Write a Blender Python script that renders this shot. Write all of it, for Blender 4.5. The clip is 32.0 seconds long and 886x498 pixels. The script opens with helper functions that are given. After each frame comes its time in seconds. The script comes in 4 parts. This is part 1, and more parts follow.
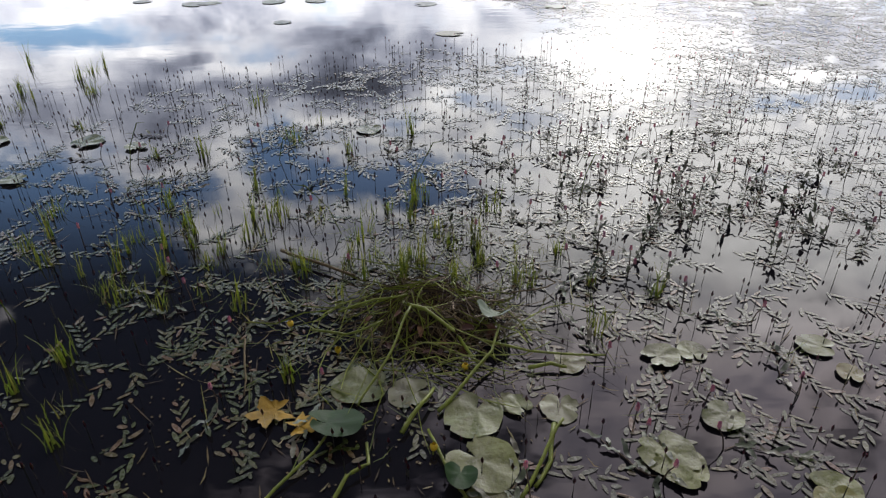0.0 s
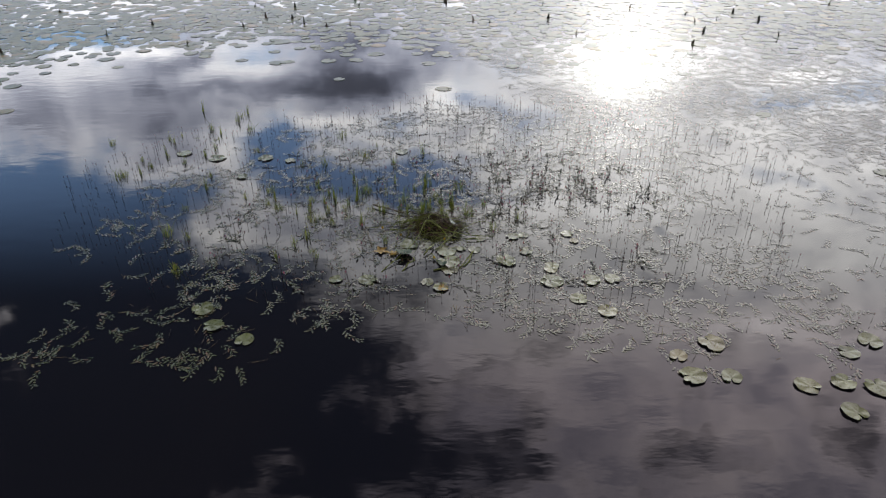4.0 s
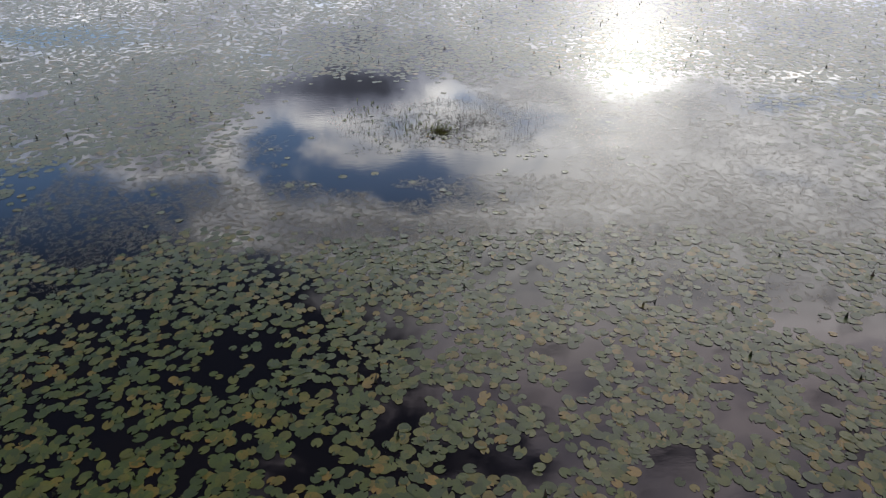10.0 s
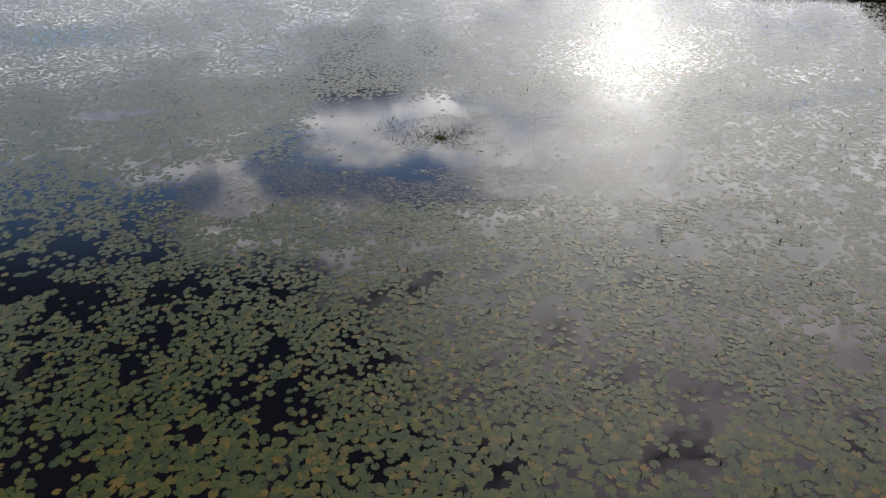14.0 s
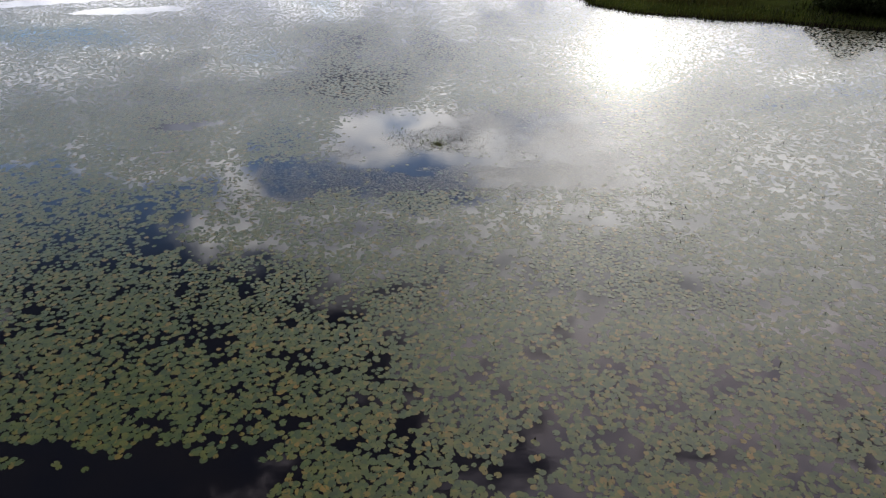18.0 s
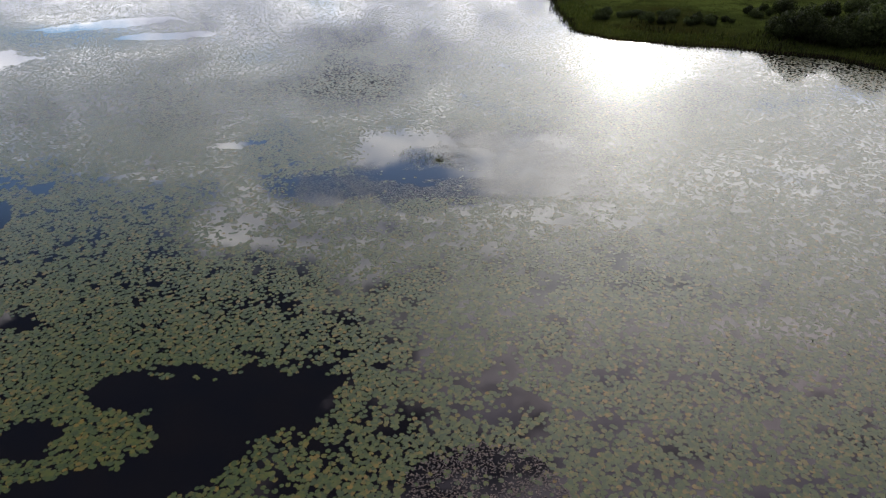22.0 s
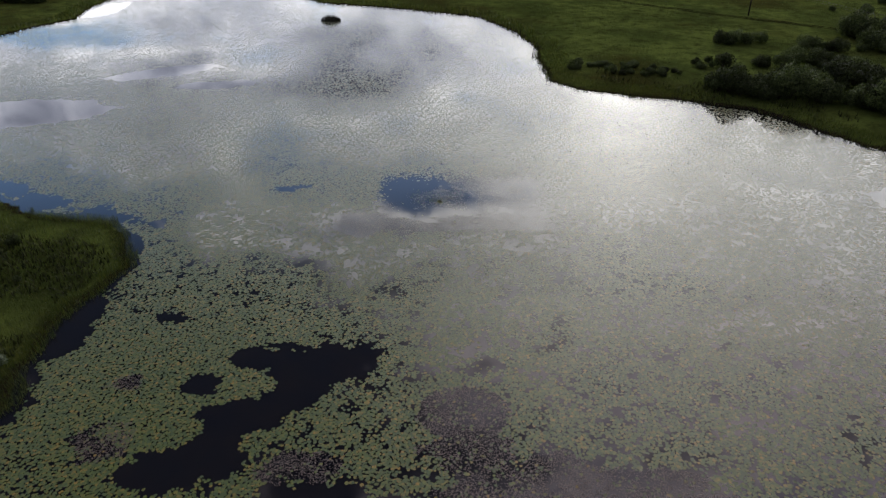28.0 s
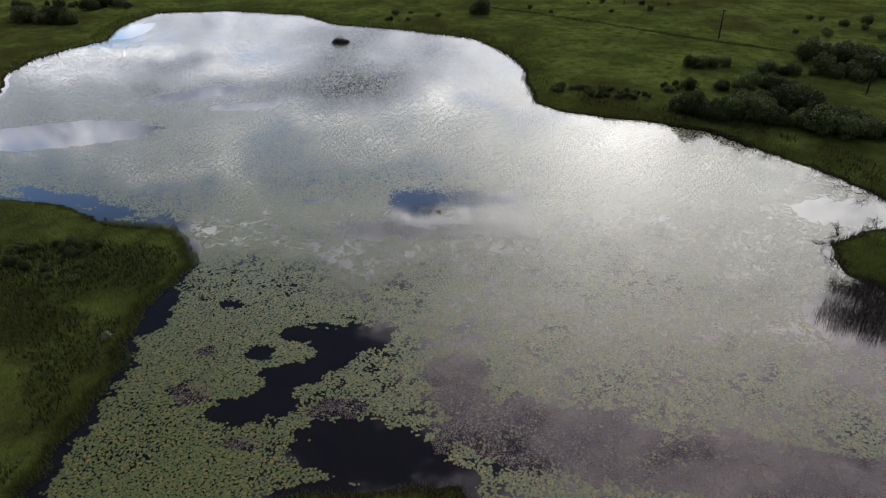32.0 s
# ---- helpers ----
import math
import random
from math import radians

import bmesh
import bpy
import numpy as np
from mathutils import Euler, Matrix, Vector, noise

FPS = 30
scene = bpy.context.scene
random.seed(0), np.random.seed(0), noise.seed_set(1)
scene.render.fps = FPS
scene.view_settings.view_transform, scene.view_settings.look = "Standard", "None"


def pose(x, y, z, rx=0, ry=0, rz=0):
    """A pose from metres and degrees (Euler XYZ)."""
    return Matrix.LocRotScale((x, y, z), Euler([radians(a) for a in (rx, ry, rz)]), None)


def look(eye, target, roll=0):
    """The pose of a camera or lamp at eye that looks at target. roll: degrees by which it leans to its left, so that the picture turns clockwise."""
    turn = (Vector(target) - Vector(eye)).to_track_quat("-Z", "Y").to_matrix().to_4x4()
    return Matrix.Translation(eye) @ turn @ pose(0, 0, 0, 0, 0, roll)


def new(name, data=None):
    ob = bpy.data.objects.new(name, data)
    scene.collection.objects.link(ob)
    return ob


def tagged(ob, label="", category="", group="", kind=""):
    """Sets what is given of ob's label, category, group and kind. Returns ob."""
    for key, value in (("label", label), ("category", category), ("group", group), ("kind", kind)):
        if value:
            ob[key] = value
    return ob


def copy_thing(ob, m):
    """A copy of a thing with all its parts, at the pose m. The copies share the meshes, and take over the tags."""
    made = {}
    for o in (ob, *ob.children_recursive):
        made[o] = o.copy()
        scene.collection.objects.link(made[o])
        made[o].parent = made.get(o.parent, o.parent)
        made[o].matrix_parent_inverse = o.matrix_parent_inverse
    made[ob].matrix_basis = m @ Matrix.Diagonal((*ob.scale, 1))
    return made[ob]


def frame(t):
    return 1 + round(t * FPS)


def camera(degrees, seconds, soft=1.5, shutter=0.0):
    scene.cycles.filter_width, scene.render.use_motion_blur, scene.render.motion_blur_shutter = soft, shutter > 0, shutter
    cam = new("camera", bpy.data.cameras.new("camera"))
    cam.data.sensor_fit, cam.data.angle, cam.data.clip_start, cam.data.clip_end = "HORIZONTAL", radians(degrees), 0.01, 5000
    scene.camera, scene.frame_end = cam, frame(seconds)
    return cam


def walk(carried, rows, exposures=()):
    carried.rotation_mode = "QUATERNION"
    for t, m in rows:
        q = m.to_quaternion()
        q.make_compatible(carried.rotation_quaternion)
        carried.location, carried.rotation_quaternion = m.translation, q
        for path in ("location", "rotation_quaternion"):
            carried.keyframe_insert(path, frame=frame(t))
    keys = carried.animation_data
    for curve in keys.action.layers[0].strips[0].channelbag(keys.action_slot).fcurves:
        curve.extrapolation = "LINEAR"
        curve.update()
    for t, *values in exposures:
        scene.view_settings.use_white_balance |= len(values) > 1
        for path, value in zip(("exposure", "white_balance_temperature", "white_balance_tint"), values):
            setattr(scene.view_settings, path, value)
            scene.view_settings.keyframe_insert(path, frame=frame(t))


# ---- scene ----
cam = camera(68.0, 32.0, soft=1.3)

# The flight: straight back and up from the nest, with a steady gaze. Seconds, x, y, height.
PATH = [
    (0, 0.061, -2.343, 1.800), (0.5, 0.078, -2.358, 1.889), (1, 0.094, -2.365, 2.045), (1.5, 0.111, -2.388, 2.304),
    (2, 0.116, -2.675, 2.591), (2.5, 0.117, -3.317, 2.894), (3, 0.111, -4.312, 3.208), (3.5, 0.123, -5.633, 3.563),
    (5.5, 0.128, -12.393, 5.202), (6, 0.098, -14.182, 5.727), (6.5, 0.076, -15.986, 6.314), (7, 0.051, -17.783, 6.923),
    (7.5, 0.051, -19.605, 7.533), (8, 0.070, -21.401, 8.148), (8.5, 0.059, -23.141, 8.719), (9, 0.041, -24.898, 9.311),
    (9.5, 0.046, -26.687, 9.914), (10, 0.050, -28.453, 10.545), (10.5, 0.032, -30.168, 11.193), (11, 0.052, -31.895, 11.864),
    (11.5, 0.050, -33.604, 12.551), (12, 0.071, -35.284, 13.243), (12.5, 0.060, -36.999, 13.940), (13, 0.060, -38.709, 14.619),
    (13.5, 0.046, -40.388, 15.323), (14, 0.067, -42.151, 16.055), (14.5, 0.074, -43.837, 16.720), (16.5, 0.263, -50.843, 19.604),
    (17, 0.295, -52.589, 20.380), (17.5, 0.303, -54.316, 21.165), (18, 0.329, -56.070, 21.941), (18.5, 0.336, -57.749, 22.731),
    (19, 0.328, -59.565, 23.686), (19.5, 0.327, -61.419, 24.672), (20, 0.318, -63.239, 25.671), (20.5, 0.307, -65.066, 26.671),
    (21, 0.327, -66.814, 27.648), (21.5, 0.301, -68.319, 28.429), (22, 0.315, -70.039, 29.377), (22.5, 0.325, -71.731, 30.332),
    (23, 0.329, -73.474, 31.496), (23.5, 0.323, -75.315, 32.887), (24, 0.356, -77.214, 34.428), (24.5, 0.386, -79.174, 35.993),
    (25, 0.392, -81.105, 37.555), (25.5, 0.459, -82.988, 39.008), (27.5, 0.457, -91.186, 44.728), (28, 0.451, -93.600, 46.248),
    (28.5, 0.478, -96.065, 47.736), (29, 0.554, -98.465, 49.291), (29.5, 0.583, -100.892, 50.743), (30, 0.652, -103.431, 52.216),
    (30.5, 0.673, -105.894, 53.652), (31, 0.762, -108.394, 55.149), (31.5, 0.749, -110.950, 56.677), (32, 0.754, -113.200, 58.134),
]
TILT, LEAN = 30.40, -0.615


def gaze(x, y, z):
    p = radians(TILT)
    return look((x, y, z), (x, y + math.cos(p), z - math.sin(p)), LEAN)


walk(cam, [(t, gaze(x, y, z)) for t, x, y, z in PATH], [(0, 0.28), (3, 0.22), (6, 0.24), (9, 0.10), (10, -0.02), (13, -0.06), (20, 0.22), (25, 0.22), (28, 0.28), (32, 0.58)])

# ---- world: broken cloud over a low veiled sun ----
SUN_EL, SUN_AZ = radians(13.9), radians(15.7)


class Net:
    """A short way to write shader nodes."""

    def __init__(self, tree):
        self.t = tree

    def add(self, kind, ins=None, operation="", blend_type="", interpolation_type="", use_clamp=False):
        n = self.t.nodes.new(kind)
        if operation:
            n.operation = operation
        if blend_type:
            n.blend_type = blend_type
        if interpolation_type:
            n.interpolation_type = interpolation_type
        if use_clamp:
            n.use_clamp = True
        for k, v in (ins or {}).items():
            s = n.inputs[k]
            if isinstance(v, bpy.types.NodeSocket):
                self.t.links.new(v, s)
            else:
                s.default_value = v
        return n

    def m(self, op, a, b=None, c=None, clamp=False):
        ins = {0: a}
        if b is not None:
            ins[1] = b
        if c is not None:
            ins[2] = c
        return self.add("ShaderNodeMath", ins, operation=op, use_clamp=clamp).outputs[0]

    def v(self, op, a, b=None):
        ins = {0: a}
        if b is not None:
            ins[1] = b
        n = self.add("ShaderNodeVectorMath", ins, operation=op)
        return n.outputs["Value"] if op in ("LENGTH", "DOT_PRODUCT", "DISTANCE") else n.outputs[0]

    def step(self, x, lo, hi):
        return self.add("ShaderNodeMapRange", {0: x, 1: lo, 2: hi}, interpolation_type="SMOOTHSTEP").outputs[0]

    def noise(self, vec, scale, detail=4.0, rough=0.55, dist=0.0):
        return self.add("ShaderNodeTexNoise", {"Vector": vec, "Scale": scale, "Detail": detail, "Roughness": rough, "Distortion": dist})

    def mix(self, f, a, b, blend="MIX"):
        return self.add("ShaderNodeMixRGB", {0: f, 1: a, 2: b}, blend_type=blend).outputs[0]


def rgb(r, g, b):
    return (r, g, b, 1.0)


world = bpy.data.worlds.new("sky")
scene.world = world
world.use_nodes = True
W = Net(world.node_tree)
W.t.nodes.clear()
sky = W.add("ShaderNodeTexSky")
sky.sky_type, sky.sun_disc, sky.sun_elevation, sky.sun_rotation = "NISHITA", False, SUN_EL, SUN_AZ
sky.air_density, sky.dust_density, sky.ozone_density = 1.0, 0.2, 2.5
way = W.add("ShaderNodeTexCoord").outputs["Generated"]
sx, sy, sz = W.add("ShaderNodeSeparateXYZ", {0: way}).outputs
# a flat chart of the sky, tangent at 30 degrees over the far shore; u to the east, v up
ct, st = math.cos(radians(TILT)), math.sin(radians(TILT))
fwd = W.m("MAXIMUM", W.m("ADD", W.m("MULTIPLY", sy, ct), W.m("MULTIPLY", sz, st)), 0.12)
u = W.m("DIVIDE", sx, fwd)
v = W.m("DIVIDE", W.m("SUBTRACT", W.m("MULTIPLY", sz, ct), W.m("MULTIPLY", sy, st)), fwd)
chart = W.add("ShaderNodeCombineXYZ", {0: u, 1: W.m("MULTIPLY", v, 1.7), 2: 0.0}).outputs[0]
warp = W.noise(chart, 4.0, 5.0).outputs["Color"]
bent = W.v("ADD", chart, W.v("MULTIPLY", W.v("SUBTRACT", warp, (0.5, 0.5, 0.5)), (0.15, 0.13, 0.0)))
bu, bv, _ = W.add("ShaderNodeSeparateXYZ", {0: bent}).outputs


def cloud_sum(rows):
    """The sum of soft cloud banks: u, v, half width, half height, weight."""
    total = None
    for cu, cv, ru, rv, wt in rows:
        a = W.m("DIVIDE", W.m("SUBTRACT", bu, cu), ru)
        b = W.m("DIVIDE", W.m("SUBTRACT", bv, cv * 1.7), rv * 1.7)
        r2 = W.m("MULTIPLY_ADD", a, a, W.m("MULTIPLY", b, b))
        g = W.m("EXPONENT", W.m("MULTIPLY", r2, -1.0))
        total = W.m("MULTIPLY", g, wt) if total is None else W.m("MULTIPLY_ADD", g, wt, total)
    return total


# banks of cloud (+) and gaps of blue (-)
COVER = [
    (-0.588, -0.335, 0.163, 0.019, -0.55), (-0.296, -0.293, 0.047, 0.015, -0.4), (-0.606, -0.065, 0.198, 0.073, -1.1), (-0.459, 0.055, 0.336, 0.055, -1.0), (-0.563, 0.274, 0.370, 0.172, -1.0),
    (-0.244, -0.154, 0.069, 0.045, -0.7), (-0.081, -0.100, 0.163, 0.028, -0.8), (-0.193, -0.027, 0.163, 0.022, 0.75), (0.005, -0.068, 0.103, 0.021, -0.5), (0.065, -0.216, 0.069, 0.014, -0.4),
    (0.151, -0.194, 0.103, 0.019, -0.35), (0.564, 0.085, 0.060, 0.019, -0.3), (-0.081, 0.322, 0.224, 0.077, -0.55), (0.599, 0.290, 0.069, 0.034, -0.4), (-0.408, -0.237, 0.163, 0.047, 0.5),
    (-0.425, -0.143, 0.077, 0.021, 0.45), (-0.128, -0.250, 0.095, 0.031, 0.5), (0.530, -0.218, 0.095, 0.015, -0.4), (-0.287, 0.171, 0.215, 0.077, -0.7),
]
GLOW = [
    (-0.300, -0.300, 0.336, 0.080, -0.35), (-0.420, -0.311, 0.100, 0.012, 0.5), (-0.360, -0.276, 0.080, 0.017, 0.6), (-0.131, -0.245, 0.082, 0.026, -0.5), (-0.120, -0.323, 0.065, 0.029, -0.25),
    (-0.167, -0.187, 0.082, 0.010, 0.4), (0.005, -0.220, 0.034, 0.017, 0.45), (0.259, -0.154, 0.047, 0.010, 0.7), (0.282, -0.281, 0.084, 0.040, 5.0), (0.315, -0.130, 0.284, 0.103, 0.6),
    (0.444, 0.126, 0.198, 0.019, 0.5), (-0.580, -0.177, 0.163, 0.034, -0.35), (0.450, 0.292, 0.387, 0.129, 0.05), (0.500, 0.030, 0.350, 0.160, 0.45), (0.556, -0.252, 0.077, 0.010, 0.8),
    (0.151, 0.100, 0.189, 0.086, 0.2), (-0.244, -0.014, 0.241, 0.034, 0.05), (0.186, -0.048, 0.189, 0.052, 0.45), (-0.021, 0.330, 0.258, 0.090, -0.35), (0.332, 0.061, 0.172, 0.019, -0.5),
]
fluff = W.noise(bent, 6.5, 9.0, 0.62, 0.2).outputs["Fac"]
# the clouds are bright round the sun and dull overhead and behind
away = W.step(W.v("LENGTH", chart), 0.8, 1.35)
thick = W.m("ADD", W.m("MULTIPLY_ADD", fluff, 2.2, -0.72), cloud_sum(COVER))
cover = W.step(thick, -0.22, 0.34)
shade = W.noise(W.v("ADD", bent, (4.0, -0.05, 0.0)), 8.5, 9.0, 0.62, 0.2).outputs["Fac"]
thin = W.m("SUBTRACT", 1.0, W.step(thick, 0.15, 0.9))
lit = W.m("ADD", W.m("MULTIPLY_ADD", shade, 1.5, -0.15), W.m("MULTIPLY_ADD", thin, 0.45, cloud_sum(GLOW)))
lit = W.m("MULTIPLY", W.m("SMOOTH_MAX", lit, 0.12, 0.25), W.m("MULTIPLY_ADD", away, -0.85, 1.0))
tone = W.mix(W.step(lit, 0.1, 1.45), rgb(0.58, 0.63, 0.83), rgb(0.99, 0.975, 0.96))
tone = W.mix(W.step(v, 0.0, 0.25), tone, W.v("MULTIPLY", tone, (1.09, 0.955, 1.0)))
CLOUD = 2.95
cloud = W.v("MULTIPLY", tone, W.add("ShaderNodeCombineXYZ", {0: W.m("MULTIPLY", lit, CLOUD), 1: W.m("MULTIPLY", lit, CLOUD), 2: W.m("MULTIPLY", lit, CLOUD)}).outputs[0])
deep = W.m("MULTIPLY_ADD", W.step(v, -0.12, 0.08), -2.65, 3.0)
blue = W.v("MULTIPLY", W.v("MULTIPLY", sky.outputs[0], (0.084, 0.084, 0.093)), W.add("ShaderNodeCombineXYZ", {0: deep, 1: deep, 2: deep}).outputs[0])
out = W.add("ShaderNodeBackground", {0: W.mix(cover, blue, cloud), 1: 1.0})
W.add("ShaderNodeOutputWorld", {0: out.outputs[0]})

sun = new("sun", bpy.data.lights.new("sun", "SUN"))
sun.data.energy, sun.data.angle, sun.data.color = 0.10, radians(4.0), (1.0, 0.93, 0.82)
to_sun = Vector((math.sin(SUN_AZ) * math.cos(SUN_EL), math.cos(SUN_AZ) * math.cos(SUN_EL), math.sin(SUN_EL)))
sun.matrix_world = look(to_sun * 400, (0, 0, 0))


# ---- materials ----
def material(name, rough=0.6, spec=0.5, ior=1.45):
    mat = bpy.data.materials.new(name)
    mat.use_nodes = True
    n = Net(mat.node_tree)
    b = n.t.nodes["Principled BSDF"]
    b.inputs["Roughness"].default_value = rough
    b.inputs["Specular IOR Level"].default_value = spec
    b.inputs["IOR"].default_value = ior
    return mat, n, b


def bump(n, b, height, strength, distance):
    n.t.links.new(n.add("ShaderNodeBump", {"Height": height, "Strength": strength, "Distance": distance}).outputs[0], b.inputs["Normal"])


def leafy(name, colours, rough=0.4, spec=0.5, grain=30.0, island=True, trans=0.0, blotch=0.5, ior=1.45, vary=0.0):
    """A leaf material: each leaf its own tint from a ramp, with blotches, grain and fine relief."""
    mat, n, b = material(name, rough, spec, ior)
    pos = n.add("ShaderNodeNewGeometry")
    pick = pos.outputs["Random Per Island"] if island else n.add("ShaderNodeObjectInfo").outputs["Random"]
    ramp = n.add("ShaderNodeValToRGB", {0: pick})
    e = ramp.color_ramp.elements
    while len(e) < len(colours):
        e.new(0.5)
    for i, (at, c) in enumerate(colours):
        e[i].position, e[i].color = at, rgb(*c)
    p = pos.outputs["Position"]
    fine = n.noise(p, grain, 4.0).outputs["Fac"]
    wide = n.noise(p, grain * 0.09, 3.0).outputs["Fac"]
    k = n.m("MULTIPLY", n.m("MULTIPLY_ADD", fine, 0.9, 0.55), n.m("MULTIPLY_ADD", wide, 2 * blotch, 1 - blotch))
    if vary:
        k = n.m("MULTIPLY", k, n.m("MULTIPLY_ADD", n.add("ShaderNodeObjectInfo").outputs["Random"], 2 * vary, 1 - vary))
    col = n.mix(1.0, ramp.outputs[0], n.add("ShaderNodeCombineXYZ", {0: k, 1: k, 2: k}).outputs[0], "MULTIPLY")
    n.t.links.new(col, b.inputs["Base Color"])
    n.t.links.new(n.m("MULTIPLY_ADD", fine, 0.3, rough - 0.15), b.inputs["Roughness"])
    if trans:
        thin_ = n.add("ShaderNodeBsdfTranslucent", {"Color": n.mix(1.0, col, rgb(1.5, 1.6, 0.8), "MULTIPLY")})
        both = n.add("ShaderNodeMixShader", {0: trans, 1: b.outputs[0], 2: thin_.outputs[0]})
        n.t.links.new(both.outputs[0], n.t.nodes["Material Output"].inputs[0])
    bump(n, b, fine, 0.25, 0.01)
    return mat


def water_material():
    mat, n, b = material("pond_water", 0.03, 0.5, 1.333)
    p = n.add("ShaderNodeNewGeometry").outputs["Position"]
    peat = n.noise(p, 0.35, 4.0).outputs["Fac"]
    n.t.links.new(n.mix(peat, rgb(0.004, 0.005, 0.008), rgb(0.012, 0.010, 0.009)), b.inputs["Base Color"])
    ripple = n.noise(n.v("MULTIPLY", p, (1.0, 2.2, 1.0)), 2.2, 3.0, 0.5).outputs["Fac"]
    swell = n.noise(p, 0.12, 2.0).outputs["Fac"]
    bump(n, b, n.m("MULTIPLY", ripple, n.step(swell, 0.35, 0.75)), 0.10, 0.02)
    n.t.links.new(n.m("MULTIPLY_ADD", swell, 0.06, 0.0), b.inputs["Roughness"])
    return mat


def ground_material():
    mat, n, b = material("meadow", 0.95, 0.0)
    p = n.add("ShaderNodeNewGeometry").outputs["Position"]
    a = n.noise(p, 0.05, 5.0, 0.6).outputs["Fac"]
    c = n.noise(p, 0.28, 6.0, 0.7).outputs["Fac"]
    d = n.noise(p, 6.0, 4.0, 0.7).outputs["Fac"]
    green = n.mix(n.step(a, 0.38, 0.62), rgb(0.052, 0.072, 0.017), rgb(0.105, 0.14, 0.030))
    sour = n.noise(n.v("ADD", p, (80.0, 20.0, 0.0)), 0.018, 4.0, 0.6).outputs["Fac"]
    green = n.mix(n.m("MULTIPLY", n.step(sour, 0.48, 0.66), 0.7), green, rgb(0.042, 0.034, 0.010))
    green = n.mix(n.step(c, 0.42, 0.72), green, rgb(0.034, 0.044, 0.012))
    green = n.mix(n.m("MULTIPLY", n.step(d, 0.5, 0.8), 0.5), green, rgb(0.05, 0.05, 0.012))
    z = n.add("ShaderNodeSeparateXYZ", {0: p}).outputs[2]
    col = n.mix(n.step(n.m("MULTIPLY_ADD", c, -0.5, z), 0.05, -0.15), green, rgb(0.02, 0.015, 0.01))
    n.t.links.new(col, b.inputs["Base Color"])
    bump(n, b, n.m("ADD", n.m("MULTIPLY", c, 2.0), d), 1.0, 0.5)
    return mat


M_WATER, M_GROUND = water_material(), ground_material()
PAD_TINTS = [(0.0, (0.016, 0.038, 0.001)), (0.45, (0.036, 0.061, 0.001)), (0.8, (0.066, 0.077, 0.0015)), (0.95, (0.105, 0.084, 0.002)), (1.0, (0.16, 0.10, 0.003))]
M_PAD = leafy("lily_pad", PAD_TINTS, 0.38, 0.5, 25.0, ior=1.40)
M_PAD_ONE = leafy("lily_pad_blade", PAD_TINTS, 0.38, 0.5, 25.0, ior=1.40, island=False)
M_PAD_NEST = leafy("olive_lily_pad", [(0.0, (0.065, 0.085, 0.012)), (0.7, (0.10, 0.115, 0.018)), (1.0, (0.13, 0.11, 0.02))], 0.30, 0.5, 45.0, island=False, blotch=0.7)
M_PAD_PALE = leafy("pale_lily_pad", [(0.0, (0.16, 0.20, 0.13)), (1.0, (0.2, 0.24, 0.17))], 0.3, 0.5, 30.0, island=False)
M_PAD_DARK = leafy("deep_green_pad", [(0.0, (0.010, 0.032, 0.005)), (1.0, (0.014, 0.040, 0.007))], 0.5, 0.15, 30.0, island=False)
M_PAD_OLD = leafy("yellowing_pad", [(0.0, (0.075, 0.085, 0.02)), (1.0, (0.12, 0.12, 0.035))], 0.3, 0.5, 30.0, island=False, blotch=0.7)
M_YELLOW = leafy("yellow_leaf", [(0.0, (0.24, 0.15, 0.010)), (1.0, (0.30, 0.19, 0.012))], 0.5, 0.35, 60.0, island=False, blotch=0.8)
M_PETAL = leafy("yellow_petal", [(0.0, (0.6, 0.42, 0.02)), (1.0, (0.7, 0.5, 0.03))], 0.4, 0.4, 80.0)
M_BISTORT = leafy("bistort_leaf", [(0.0, (0.018, 0.030, 0.006)), (0.5, (0.042, 0.055, 0.012)), (0.8, (0.070, 0.070, 0.022)), (1.0, (0.10, 0.055, 0.022))], 0.27, 0.5, 60.0, ior=1.48)
M_BISTORT_OLD = leafy("bistort_leaf_browned", [(0.0, (0.018, 0.022, 0.004)), (0.5, (0.038, 0.037, 0.009)), (0.85, (0.068, 0.053, 0.015)), (1.0, (0.10, 0.05, 0.016))], 0.3, 0.5, 60.0, ior=1.38)
M_WEED = leafy("drowned_weed", [(0.0, (0.030, 0.020, 0.014)), (0.6, (0.060, 0.040, 0.028)), (1.0, (0.11, 0.075, 0.05))], 0.5, 0.5, 40.0)
M_GRASS = leafy("grass_blade", [(0.0, (0.020, 0.032, 0.007)), (0.6, (0.046, 0.064, 0.012)), (1.0, (0.095, 0.098, 0.024))], 0.55, 0.25, 2.2, blotch=0.8, trans=0.35)
M_STRAW = leafy("dead_stem", [(0.0, (0.024, 0.017, 0.008)), (0.45, (0.07, 0.05, 0.02)), (0.75, (0.15, 0.115, 0.045)), (0.92, (0.14, 0.13, 0.045)), (1.0, (0.32, 0.27, 0.17))], 0.6, 0.25, 50.0)
M_DRY = leafy("dry_reed", [(0.0, (0.16, 0.12, 0.06)), (1.0, (0.34, 0.28, 0.17))], 0.6, 0.3, 50.0, island=False)
M_HEAP = leafy("rotting_heap", [(0.0, (0.016, 0.011, 0.006)), (1.0, (0.022, 0.016, 0.008))], 0.8, 0.15, 90.0, blotch=0.8)
M_STALK = leafy("green_stalk", [(0.0, (0.10, 0.14, 0.014)), (1.0, (0.26, 0.30, 0.04))], 0.35, 0.5, 40.0, trans=0.3)
